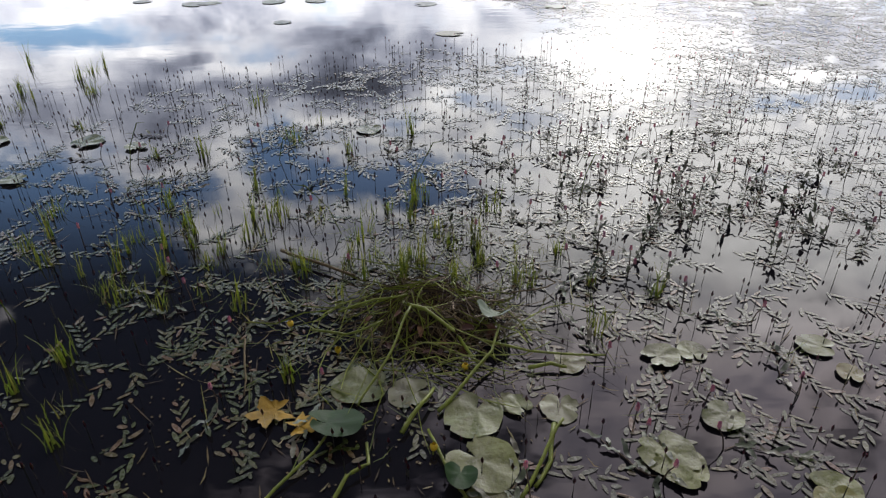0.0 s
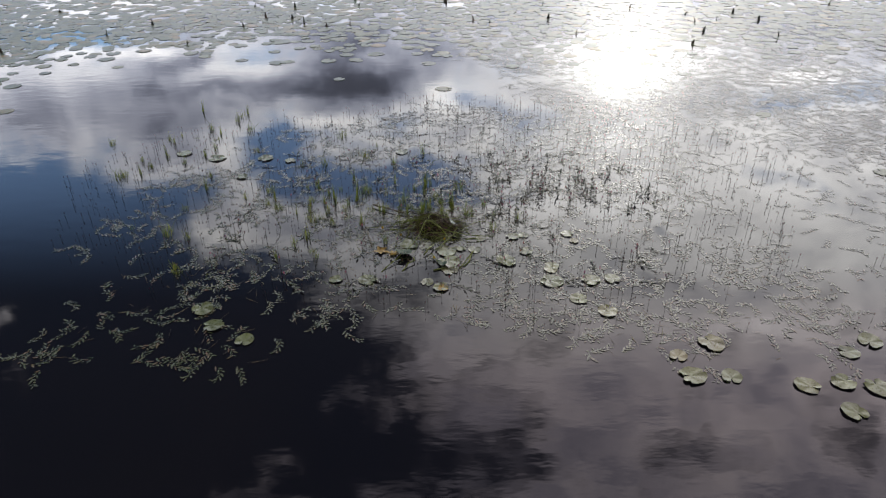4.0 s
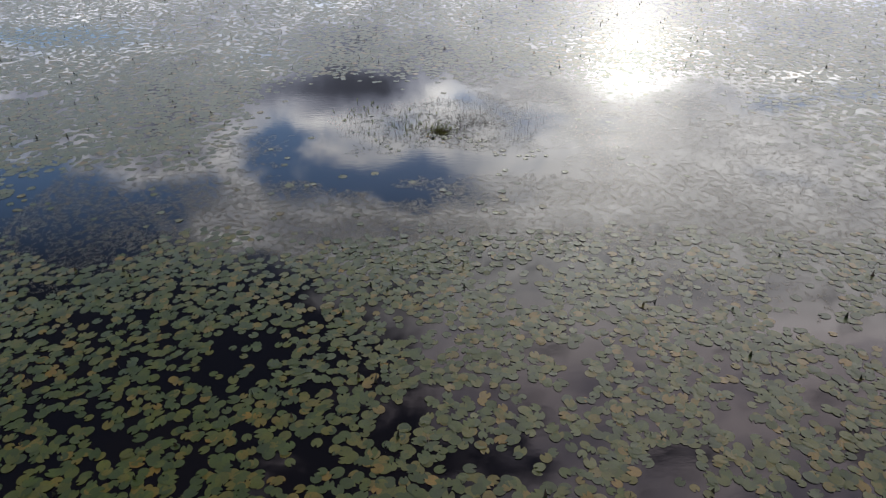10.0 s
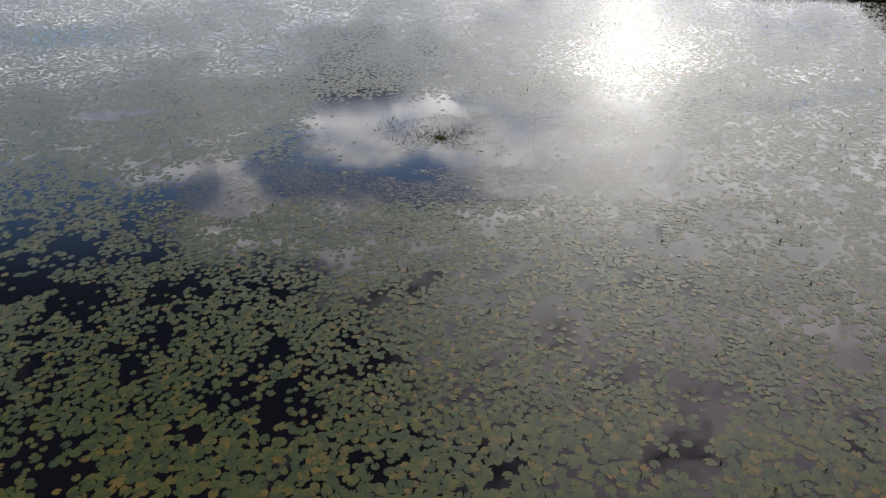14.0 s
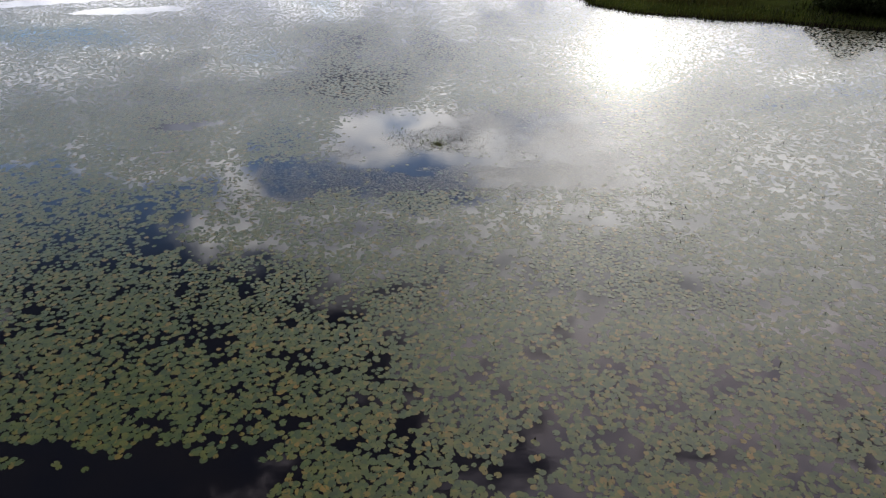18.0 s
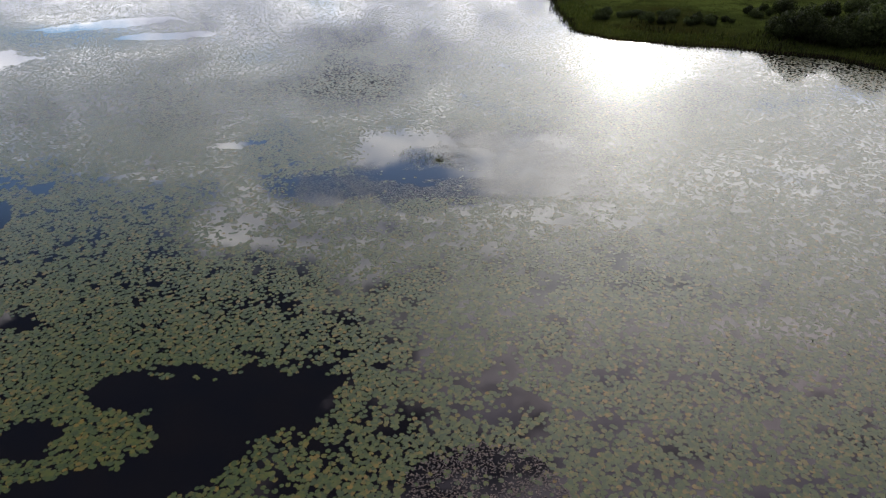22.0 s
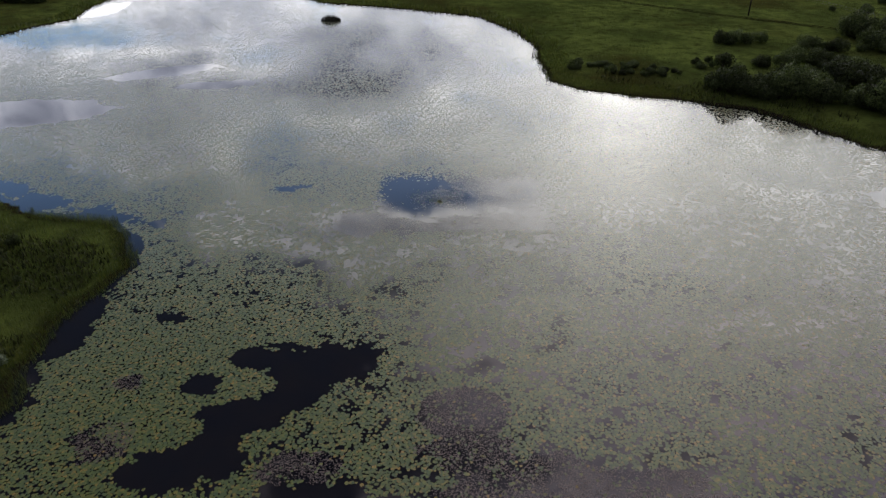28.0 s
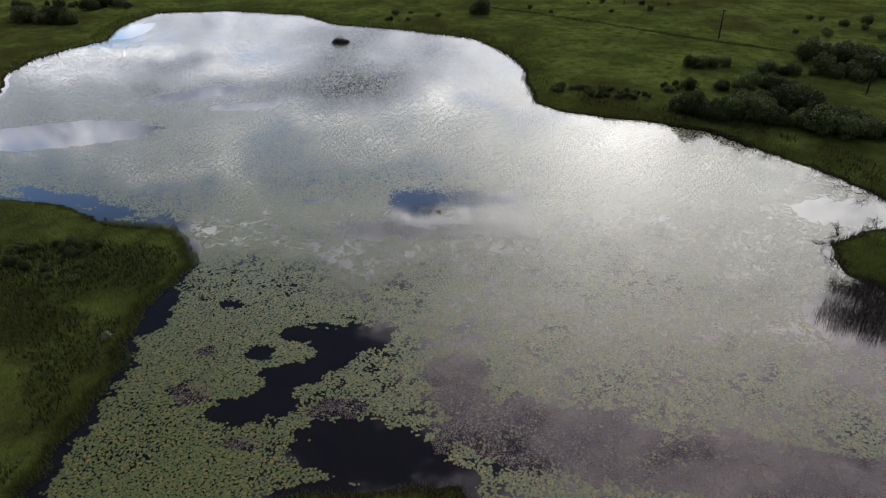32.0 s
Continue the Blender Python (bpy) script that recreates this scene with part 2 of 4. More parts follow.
M_WILLOW = leafy("willow_leaf", [(0.0, (0.020, 0.030, 0.011)), (0.6, (0.050, 0.068, 0.024)), (1.0, (0.085, 0.108, 0.04))], 0.65, 0.12, 3.0, trans=0.2, vary=0.55)
M_HERB = leafy("dark_herb_leaf", [(0.0, (0.010, 0.014, 0.005)), (0.6, (0.024, 0.030, 0.009)), (1.0, (0.06, 0.065, 0.024))], 0.7, 0.1, 3.0, trans=0.2)
# the shade inside dense reeds is put into this near-black colour
M_REED_DARK = leafy("shaded_reed", [(0.0, (0.004, 0.005, 0.003)), (0.7, (0.013, 0.012, 0.008)), (1.0, (0.07, 0.055, 0.038))], 0.8, 0.1, 10.0)
M_DEAD = leafy("dead_branch", [(0.0, (0.008, 0.007, 0.006)), (1.0, (0.02, 0.017, 0.014))], 0.9, 0.1, 20.0)
M_PALE = leafy("pale_flower", [(0.0, (0.05, 0.075, 0.03)), (1.0, (0.17, 0.21, 0.11))], 0.6, 0.3, 9.0)
M_BARK = leafy("bark", [(0.0, (0.03, 0.024, 0.018)), (1.0, (0.07, 0.055, 0.04))], 0.85, 0.2, 20.0)
M_PINK = leafy("pink_flower", [(0.0, (0.42, 0.16, 0.26)), (1.0, (0.62, 0.36, 0.44))], 0.6, 0.3, 90.0, trans=0.4)
M_REED = leafy("reed_stalk", [(0.0, (0.014, 0.018, 0.010)), (0.7, (0.035, 0.04, 0.02)), (1.0, (0.12, 0.09, 0.06))], 0.5, 0.3, 10.0)


# ---- mesh helpers ----
def mesh_from(name, verts, faces, mat, smooth=False):
    me = bpy.data.meshes.new(name)
    me.from_pydata([tuple(p) for p in verts], [], [tuple(f) for f in faces])
    if mat:
        me.materials.append(mat)
    if smooth:
        me.shade_smooth()
    return me


def mesh_fast(name, co, size, mat, smooth=False):
    """A mesh of many loose polygons, all with the same count of corners: co is (n, size, 3)."""
    n = len(co)
    me = bpy.data.meshes.new(name)
    me.vertices.add(n * size)
    me.vertices.foreach_set("co", np.ascontiguousarray(co, dtype=np.float32).ravel())
    me.loops.add(n * size)
    me.loops.foreach_set("vertex_index", np.arange(n * size, dtype=np.int32))
    me.polygons.add(n)
    me.polygons.foreach_set("loop_start", np.arange(0, n * size, size, dtype=np.int32))
    me.update(calc_edges=True)
    if mat:
        me.materials.append(mat)
    if smooth:
        me.shade_smooth()
    return me


def part(name, me, parent=None, label="", m=None):
    ob = new(name, me)
    if parent is not None:
        ob.parent = parent
    if m is not None:
        ob.matrix_basis = m
    return tagged(ob, label) if label else ob


RNG = np.random.default_rng(7)
LATTICE = RNG.random((256, 256))


def smooth01(x):
    x = np.clip(x, 0, 1)
    return x * x * (3 - 2 * x)


def value_noise(x, y):
    xi, yi = np.floor(x).astype(int), np.floor(y).astype(int)
    fx, fy = smooth01(x - xi), smooth01(y - yi)
    a, b = LATTICE[xi % 256, yi % 256], LATTICE[(xi + 1) % 256, yi % 256]
    c, d = LATTICE[xi % 256, (yi + 1) % 256], LATTICE[(xi + 1) % 256, (yi + 1) % 256]
    return (a * (1 - fx) + b * fx) * (1 - fy) + (c * (1 - fx) + d * fx) * fy


def fbm(x, y, scale, octaves=4):
    """Rough noise about 0, within about -0.5 to 0.5; scale: metres of its largest swells."""
    total, amp, norm = 0, 1.0, 0.0
    for k in range(octaves):
        total = total + amp * (value_noise(x / scale * 2**k + 17.3 * k, y / scale * 2**k + 9.1 * k) - 0.5)
        norm += amp
        amp *= 0.55
    return total / norm


# ---- the lake's outline, in metres from the nest ----
SHORE_FAR = [(-128, 72), (-141, 103), (-142, 121), (-136, 137), (-129, 149), (-134, 178), (-130, 203), (-99, 207), (-60, 194), (-42, 173), (-20, 164), (3, 152), (16, 142), (24, 120), (28, 105), (27, 84), (27, 66), (34, 57), (52, 50.5), (67, 43), (77, 25), (85, 11), (89, 0)]
SHORE_EAST = [(86, -7), (73, -11), (69, -13), (66.5, -20), (65.5, -24), (70, -29.5), (88, -33), (100, -48), (104, -75), (70, -104), (24, -92), (7, -72), (2, -65), (-8, -65.4), (-14, -64.8), (-18, -66.5), (-24, -74)]
SHORE_WEST = [(-36, -77), (-45, -68), (-44, -55), (-43.6, -45), (-45.5, -32), (-43.5, -26), (-42.5, -18), (-46, -10), (-50, -5.8), (-62, -3), (-75, 4.4), (-90, 8), (-106, 13), (-122, 32), (-131, 52)]
SHORE = np.array(SHORE_FAR + SHORE_EAST + SHORE_WEST, float)


def inland(x, y):
    """Metres from the water's edge: positive on land, negative over water."""
    shape = np.shape(x)
    x, y = np.ravel(x), np.ravel(y)
    wx = x + 2.6 * fbm(x, y, 9.0) + 1.2 * fbm(x + 50, y, 2.5, 2)
    wy = y + 2.6 * fbm(x + 90, y + 30, 9.0) + 1.2 * fbm(x, y + 70, 2.5, 2)
    best, inside = np.full(x.shape, 1e9), np.zeros(x.shape, bool)
    for (ax, ay), (bx, by) in zip(SHORE, np.roll(SHORE, -1, axis=0)):
        dx, dy = bx - ax, by - ay
        t = np.clip(((wx - ax) * dx + (wy - ay) * dy) / (dx * dx + dy * dy), 0, 1)
        best = np.minimum(best, np.hypot(wx - ax - t * dx, wy - ay - t * dy))
        if dy:
            inside ^= ((ay > wy) != (by > wy)) & (wx < dx * (wy - ay) / dy + ax)
    return np.where(inside, -best, best).reshape(shape)


def land_height(x, y, s=None):
    s = inland(x, y) if s is None else s
    rise = 0.30 * smooth01(s / 2.0) + 0.9 * smooth01(s / 25.0) + smooth01(s / 12.0) * (0.9 * fbm(x, y, 30.0) + 0.35 * fbm(x, y, 5.0, 3))
    return np.where(s > 0, rise + 0.02 * s.clip(0, 1), -0.9 * smooth01(-s / 3.0) - 0.03 * (-s).clip(0, 1))


def sheet(name, xs, ys, height, mat):
    gx, gy = np.meshgrid(xs, ys)
    z = height(gx, gy)
    co = np.stack([gx, gy, z], -1).reshape(-1, 3)
    nx, ny = len(xs), len(ys)
    i = (np.arange(ny - 1)[:, None] * nx + np.arange(nx - 1)[None, :]).ravel()
    quads = np.stack([i, i + 1, i + nx + 1, i + nx], 1)
    me = bpy.data.meshes.new(name)
    me.vertices.add(len(co))
    me.vertices.foreach_set("co", co.astype(np.float32).ravel())
    me.loops.add(quads.size)
    me.loops.foreach_set("vertex_index", quads.astype(np.int32).ravel())
    me.polygons.add(len(quads))
    me.polygons.foreach_set("loop_start", np.arange(0, quads.size, 4, dtype=np.int32))
    me.update(calc_edges=True)
    me.materials.append(mat)
    me.shade_smooth()
    return new(name, me)


far = np.array([260, 340, 460, 650, 950, 1500, 2600])
ground = sheet("ground", np.concatenate([-far[::-1], np.arange(-200, 211, 1.25), far]), np.concatenate([-far[::-1], np.arange(-110, 231, 1.25), far]), land_height, M_GROUND)
tagged(ground, "rough green meadow sloping down to the lake shore", "ground", kind="structure")
water = new("water", mesh_from("water", [(-190, -120, 0), (190, -120, 0), (190, 225, 0), (-190, 225, 0)], [(0, 1, 2, 3)], M_WATER))
tagged(water, "still dark lake water mirroring the cloudy sky", "water", kind="structure")

# ---- floating leaves: where they grow ----
# open water: x, y, half length, half width, turn
OPEN_NEST = [(-3, 2.5, 6.2, 5.5, -25), (-4.5, 7.5, 4.5, 3.0, 0), (-3, -3.5, 4, 2.6, -15), (2.5, -2.5, 4, 1.8, 10), (3, 1.5, 2.5, 2.5, 0)]
OPEN_SOUTH = [(-12.5, -38.8, 6.2, 3.8, 10), (-17.5, -35.8, 3.5, 1.0, -10), (-15, -43.5, 4.4, 3.6, 50), (-18, -46.8, 4.0, 2.4, 25), (-20.5, -50.5, 3, 2.2, 20), (-24.5, -53, 5.5, 2.6, 10), (-19.5, -52.3, 4, 2.6, 0), (-9, -59.5, 9.5, 4.6, -16), (2, -63.5, 5, 1.6, -20), (-25, -42, 3.2, 1.5, 0), (-18.5, -38, 4.5, 1.9, -5), (-21, -45.6, 4.2, 1.4, 15)]
OPEN_WEST = [(-43, -22, 2.2, 6, 0), (-43.5, -33, 3.4, 6, 0), (-43.8, -46, 1.7, 10, 0), (-44.3, -62, 1.9, 8, 0), (-51, -4, 9, 1.7, -15), (-62, 1, 10, 2.8, -20), (-78, 8, 12, 3.5, -20), (-45, -12, 2.2, 5, 20), (-32.1, -30.2, 2.2, 1.0, 0), (-36, -19.7, 1.5, 0.8, 0), (-24.5, 5.7, 3.4, 1.0, 10)]
OPEN_MID = [(-12.5, -10, 2.4, 1.2, 0), (-9.3, -14.6, 1.5, 0.8, 0), (5, -35.5, 0.9, 2.2, 8), (6, -40, 1.1, 2.5, 20), (2.6, -10.1, 0.7, 0.35, 0), (3.5, -10.8, 0.9, 0.5, 0), (6.8, -11.6, 1.4, 0.5, 0), (8.7, -11.7, 1.4, 0.5, 0), (16.7, -58.6, 2, 1.4, 0), (7.1, -20.2, 1.2, 0.5, 0), (-33, -41.6, 1.6, 1.0, 0)]
OPEN_FAR = [(-72, 78, 14, 5, 25), (-55, 66, 9, 3.5, 10), (-95, 45, 22, 10, 10), (-125, 165, 6, 16, 0), (67, -36, 13, 8.5, 0), (78, -2, 10, 6, 0)]
# islands of pads left standing in the open water
ISLANDS = [(-19.3, -42.1, 3.3, 1.3, -5), (-28, -47.6, 4.2, 2.9, 0), (-20.5, -57.6, 4.5, 1.2, -5), (-8.5, -48.6, 6.5, 3.2, -8)]
# places where the pads stand thin
SPARSE = [(-16.5, -16.5, 9, 5, -30), (4.5, -37.5, 3, 5.5, 5), (22, -54, 5, 2, -20), (14, -14, 10, 3, -5)]
# brown beds of drowned weed
WEEDS = [(15, -58.5, 15, 6.0, -10), (35, -63, 17, 5.5, -8), (2.5, -46.5, 4.5, 4.5, -30), (-31.5, -49.5, 2.6, 3.0, 0), (-33, -41.6, 2.6, 1.8, 0), (-13, -53.2, 6, 1.6, 0), (3, -51.5, 5, 3, 0), (-23, -58.5, 2, 1.2, 0)]


def patch(x, y, rows, ragged=1.0, soft=1.0):
    """1 inside any of the ellipses, 0 outside, with ragged edges."""
    best = np.zeros(np.shape(x))
    wob = ragged * (3.2 * fbm(x, y, 3.5, 3) + 1.3 * fbm(x + 40, y, 0.9, 2))
    for cx, cy, a, b, turn in rows:
        c, s = math.cos(radians(turn)), math.sin(radians(turn))
        dx, dy = x - cx, y - cy
        r = np.hypot((dx * c + dy * s) / a, (-dx * s + dy * c) / b)
        k = min(1.0, min(a, b) / 2.0)
        best = np.maximum(best, smooth01(((1.05 - r) * min(a, b) + wob * k) / (soft * (0.3 + 0.25 * k))))
    return best


def pad_density(x, y):
    d = 1.0 - 0.3 * smooth01((fbm(x, y, 8.0, 3) - 0.02) / 0.2)
    close = 1 - 0.75 * smooth01((-10 - x) / 8.0) * smooth01((-24 - y) / 10.0)
    close = close * (1 - 0.6 * smooth01((y + 5) / 10.0))
    d = d * (1 - 0.85 * close * smooth01((fbm(x + 31, y + 7, 1.5, 3) - 0.13 - 0.1 * fbm(x, y + 60, 14.0, 2)) / 0.10))
    d = d * (1 - 0.92 * patch(x, y, SPARSE, 1.0, 3.0) * smooth01((fbm(x + 11, y, 1.3, 3) + 0.06) / 0.10))
    d = d * (1 - 0.8 * close * smooth01((fbm(x + 71, y + 5, 0.75, 2) - 0.13) / 0.06))
    south = patch(x, y, OPEN_SOUTH) * (1 - patch(x, y, ISLANDS, 0.6))
    d = d * (1 - patch(x, y, OPEN_NEST, 0.8, 4.0)) * (1 - south) * (1 - patch(x, y, OPEN_WEST, 1.7, 1.5)) * (1 - patch(x, y, OPEN_MID, 2.0, 2.0)) * (1 - patch(x, y, OPEN_FAR))
    d = d * (1 - 0.9 * patch(x, y, WEEDS, 1.3) * (1 - patch(x, y, ISLANDS, 0.6)))
    # the bistort keeps the pads thin just short of the nest and east of it
    near = smooth01((y + 11.0 + 1.5 * fbm(x, y, 4.0)) / 2.2) * (1 - smooth01((np.abs(x) - 14) / 8.0)) * (1 - smooth01((-x - 8.5) / 3.0) * smooth01((y + 4.5) / 2.0)) * (1 - smooth01((y - 7) / 6.0))
    east = smooth01((x - 3) / 4.0) * smooth01((y + 16.0) / 8.0) * (1 - smooth01((x - 40) / 20.0)) * (1 - smooth01((y - 8) / 10.0))
    return d * (1 - 0.985 * near) * (1 - 0.2 * east) * (inland(x, y) < -1.2)


def scatter(x0, x1, y0, y1, cell, density, loose=2.2):
    """Jittered places, kept by a density of 0 to 1."""
    gx, gy = np.meshgrid(np.arange(x0, x1, cell), np.arange(y0, y1, cell))
    x = (gx + (RNG.random(gx.shape) - 0.5) * cell * loose).ravel()
    y = (gy + (RNG.random(gx.shape) - 0.5) * cell * loose).ravel()
    keep = RNG.random(x.shape) < density(x, y)
    return x[keep], y[keep]


def pads(name, x, y, corners, lo, hi, tilt=0.03, mat=None, lift=0.016):
    """Heart-shaped floating leaves: an oval with a notch at its stalk, each a little tilted."""
    n = len(x)
    size, turn = lo + (hi - lo) * RNG.random(n), RNG.random(n) * math.tau
    notch = 0.35 if corners >= 9 else 0.0
    a = np.linspace(notch, math.tau - notch, corners - 1 if notch else corners, endpoint=bool(notch))
    px, py = np.cos(a), 0.88 * np.sin(a)
    if notch:
        px, py = np.append(px, 0.28), np.append(py, 0.0)
    stretch = 0.9 + 0.2 * RNG.random((n, 1))
    lx, ly = px[None] * size[:, None] * stretch / 2, py[None] * size[:, None] / 2
    lx = lx * (1 + 0.06 * (RNG.random((n, len(px))) - 0.5))
    c, s = np.cos(turn)[:, None], np.sin(turn)[:, None]
    wx, wy = lx * c - ly * s, lx * s + ly * c
    tx, ty = RNG.normal(0, tilt, (n, 1)), RNG.normal(0, tilt, (n, 1))
    z = 0.004 + lift * RNG.random((n, 1)) + wx * tx + wy * ty
    z = np.maximum(z, 0.003)
    co = np.stack([x[:, None] + wx, y[:, None] + wy, z], -1)
    return mesh_fast(name, co, len(px), mat or M_PAD)


px, py = scatter(-17, 18, -26, -6, 0.185, pad_density, 1.75)
first = np.argsort(np.hypot(px - 0.5, (py + 8.5) * 1.3))
NEAREST, rest_ = (px[first[:300]], py[first[:300]]), first[300:]
px, py = px[rest_], py[rest_]
NEAR = tagged(new("lily_pad_carpet", pads("near_pads", px, py, 15, 0.21, 0.325, 0.02)), "close carpet of green and yellowing lily pads afloat", "lily pads", kind="stuff")
inner = lambda x, y: (x > -46 + 14 * fbm(x, y, 9.0)) & (x < 50 + 14 * fbm(x, y, 9.0)) & (y < 15 + 16 * fbm(x, y, 9.0)) & (y > -73 + 10 * fbm(x, y, 9.0))
outside = lambda x, y: pad_density(x, y) * ((np.abs(x - 0.5) > 17.5) | (y < -26) | (y > -6)) * (np.hypot(x - 0.5, y) > 5.5) * inner(x, y)
px, py = scatter(-50, 55, -76, 20, 0.21, outside, 1.7)
MID = tagged(new("lily_pad_carpet", pads("mid_pads", px, py, 9, 0.27, 0.42, 0.010, None, 0.006)), "wide carpet of green lily pads broken by open water", "lily pads", kind="stuff")
outer = lambda x, y: pad_density(x, y) * (1 - inner(x, y)) * (1 - 0.5 * smooth01((y + 0.3 * x - 40 + 30 * fbm(x, y, 20.0, 2)) / 25.0)) * 0.9 * smooth01((y + 112) / 32.0)
px, py = scatter(-140, 104, -104, 200, 0.26, outer, 1.8)
FARP = tagged(new("lily_pad_carpet", pads("far_pads", px, py, 7, 0.31, 0.47, 0.006, None, 0.005)), "far carpet of lily pads under the sky's glare", "lily pads", kind="stuff")


def bistort_density(x, y):
    lake = inland(x, y) < -1.0
    mat_ = smooth01((-4.6 - y + 1.6 * fbm(x, y, 4.0)) / 1.2) * smooth01((y + 11.4) / 2.0) * (1 - smooth01((np.abs(x) - 9) / 5.0))
    hole = patch(x, y, [(-3.8, -5.0, 2.6, 1.1, -15), (-1.5, -6.4, 1.4, 0.8, 0)], 0.6)
    island_ = patch(x, y, [(0.4, 1.0, 4.2, 3.4, 0), (-1.8, -1.6, 2.6, 1.2, 10), (2.0, -1.3, 3.0, 1.4, -10), (1.6, -0.5, 2.0, 1.0, 0)], 0.7)
    island_ = island_ * (0.32 + 0.45 * smooth01((x - 0.5) / 0.4) + 1.1 * smooth01((fbm(x, y, 0.8, 3) - 0.02 + 0.05 * np.tanh(x)) / 0.12))
    east = smooth01((x - 4) / 2.5) * smooth01((y + 15) / 6.0) * (1 - smooth01((x - 13 + 9 * fbm(x, y, 6.0)) / 14.0)) * (1 - smooth01((y - 2 + 8 * fbm(x, y, 6.0)) / 9.0)) * 0.5
    west = smooth01((-6 - x) / 3.0) * smooth01((y + 14) / 4.0) * (1 - smooth01((y + 2) / 3.0)) * (1 - smooth01((-x - 16) / 6.0)) * 0.5
    belt = smooth01((y - 3.4 - 0.9 * fbm(x, y, 2.0, 2) + 0.35 * (x - 2)) / 0.8) * smooth01((x - 1.2) / 1.0 + 0.3 * (y - 6)) * (1 - smooth01((y - 11) / 4.0)) * (1 - smooth01((x - 12) / 6)) * 0.75
    east = np.maximum(east, belt)
    return np.maximum(np.maximum(mat_ * (1 - hole), np.minimum(island_, 1) * 0.85), np.maximum(east, west)) * (0.55 + 0.7 * (fbm(x, y, 1.6, 3) > -0.1)) * lake


def leaflets(name, x, y, length, width, mat, tilt=0.12, lift=0.004, turn=None, kite=False):
    """Narrow floating leaves, pointed ovals."""
    n = len(x)
    if turn is None:
        turn = 6.0 * fbm(x, y, 0.5, 2) + RNG.normal(0, 0.7, n) + 0.3
    L = length * (0.45 + 0.95 * RNG.random(n))
    Wd = width * (0.7 + 0.6 * RNG.random(n))
    if kite:
        ax, ay = np.array([-0.5, -0.05, 0.5, -0.05]), np.array([0, 0.5, 0, -0.5])
    else:
        ax, ay = np.array([-0.5, -0.40, -0.12, 0.22, 0.42, 0.5, 0.42, 0.22, -0.12, -0.40]), np.array([0, 0.30, 0.5, 0.42, 0.2, 0.0, -0.2, -0.42, -0.5, -0.30])
    lx, ly = ax[None] * L[:, None], ay[None] * Wd[:, None]
    c, s = np.cos(turn)[:, None], np.sin(turn)[:, None]
    z = lift + 0.004 * RNG.random((n, 1)) + np.abs(lx * RNG.normal(0, tilt, (n, 1))) + np.abs(ly * RNG.normal(0, tilt * 1.6, (n, 1)))
    return mesh_fast(name, np.stack([x[:, None] + lx * c - ly * s, y[:, None] + lx * s + ly * c, z], -1), len(ax), mat)


def runners(name, x, y, leaves, step, length, width, mat, kite=False, tilt=0.035):
    """Creeping shoots: leaves set alternately along a wandering line."""
    n = len(x)
    heading = 5.0 * fbm(x, y, 2.5, 2) + RNG.normal(0, 1.3, n) - 0.2
    curl = RNG.normal(0, 0.16, n)
    xs, ys, ts = [], [], []
    cx, cy, h = x.copy(), y.copy(), heading.copy()
    for k in range(leaves):
        side = (1 if k % 2 else -1) * (0.45 + 0.35 * RNG.random(n))
        t = h + side
        xs.append(cx + np.cos(t) * length * 0.5)
        ys.append(cy + np.sin(t) * length * 0.5)
        ts.append(t)
        cx, cy, h = cx + np.cos(h) * step, cy + np.sin(h) * step, h + curl + RNG.normal(0, 0.12, n)
    return leaflets(name, np.concatenate(xs), np.concatenate(ys), length, width, mat, tilt, 0.0015, np.concatenate(ts), kite)


by_nest = lambda x, y: bistort_density(x, y) * ((np.abs(x - 0.5) < 5.5) & (y > -4.2) & (y < 4)) * 0.85
bx, by = scatter(-5.5, 6.5, -4.2, 6, 0.135, by_nest)
tagged(new("bistort_carpet", runners("bistort_leaves", bx, by, 11, 0.023, 0.058, 0.017, M_BISTORT, False, 0.05)), "narrow bistort leaves afloat round the nest", "water plants", kind="stuff")
beyond = lambda x, y: bistort_density(x, y) * ((np.abs(x - 0.5) >= 5.5) | (y <= -4.2) | (y >= 4))
bx, by = scatter(-15, 30, -16, 15, 0.112, beyond)
tagged(new("bistort_carpet", runners("bistort_mat_leaves", bx, by, 6, 0.04, 0.088, 0.027, M_BISTORT_OLD, True)), "brownish mat of narrow bistort leaves on the water", "water plants", kind="stuff")
weed = lambda x, y: patch(x, y, WEEDS) * 1.0 * (0.4 + 0.8 * (fbm(x, y, 1.2, 3) > -0.08)) * (inland(x, y) < -0.5)
bx, by = scatter(-37, 54, -72, -38, 0.135, weed)
tagged(new("weed_bed", leaflets("weed_leaves", bx, by, 0.2, 0.085, M_WEED, 0.2, kite=True)), "brown bed of fine water weed at the surface", "water weed", kind="stuff")


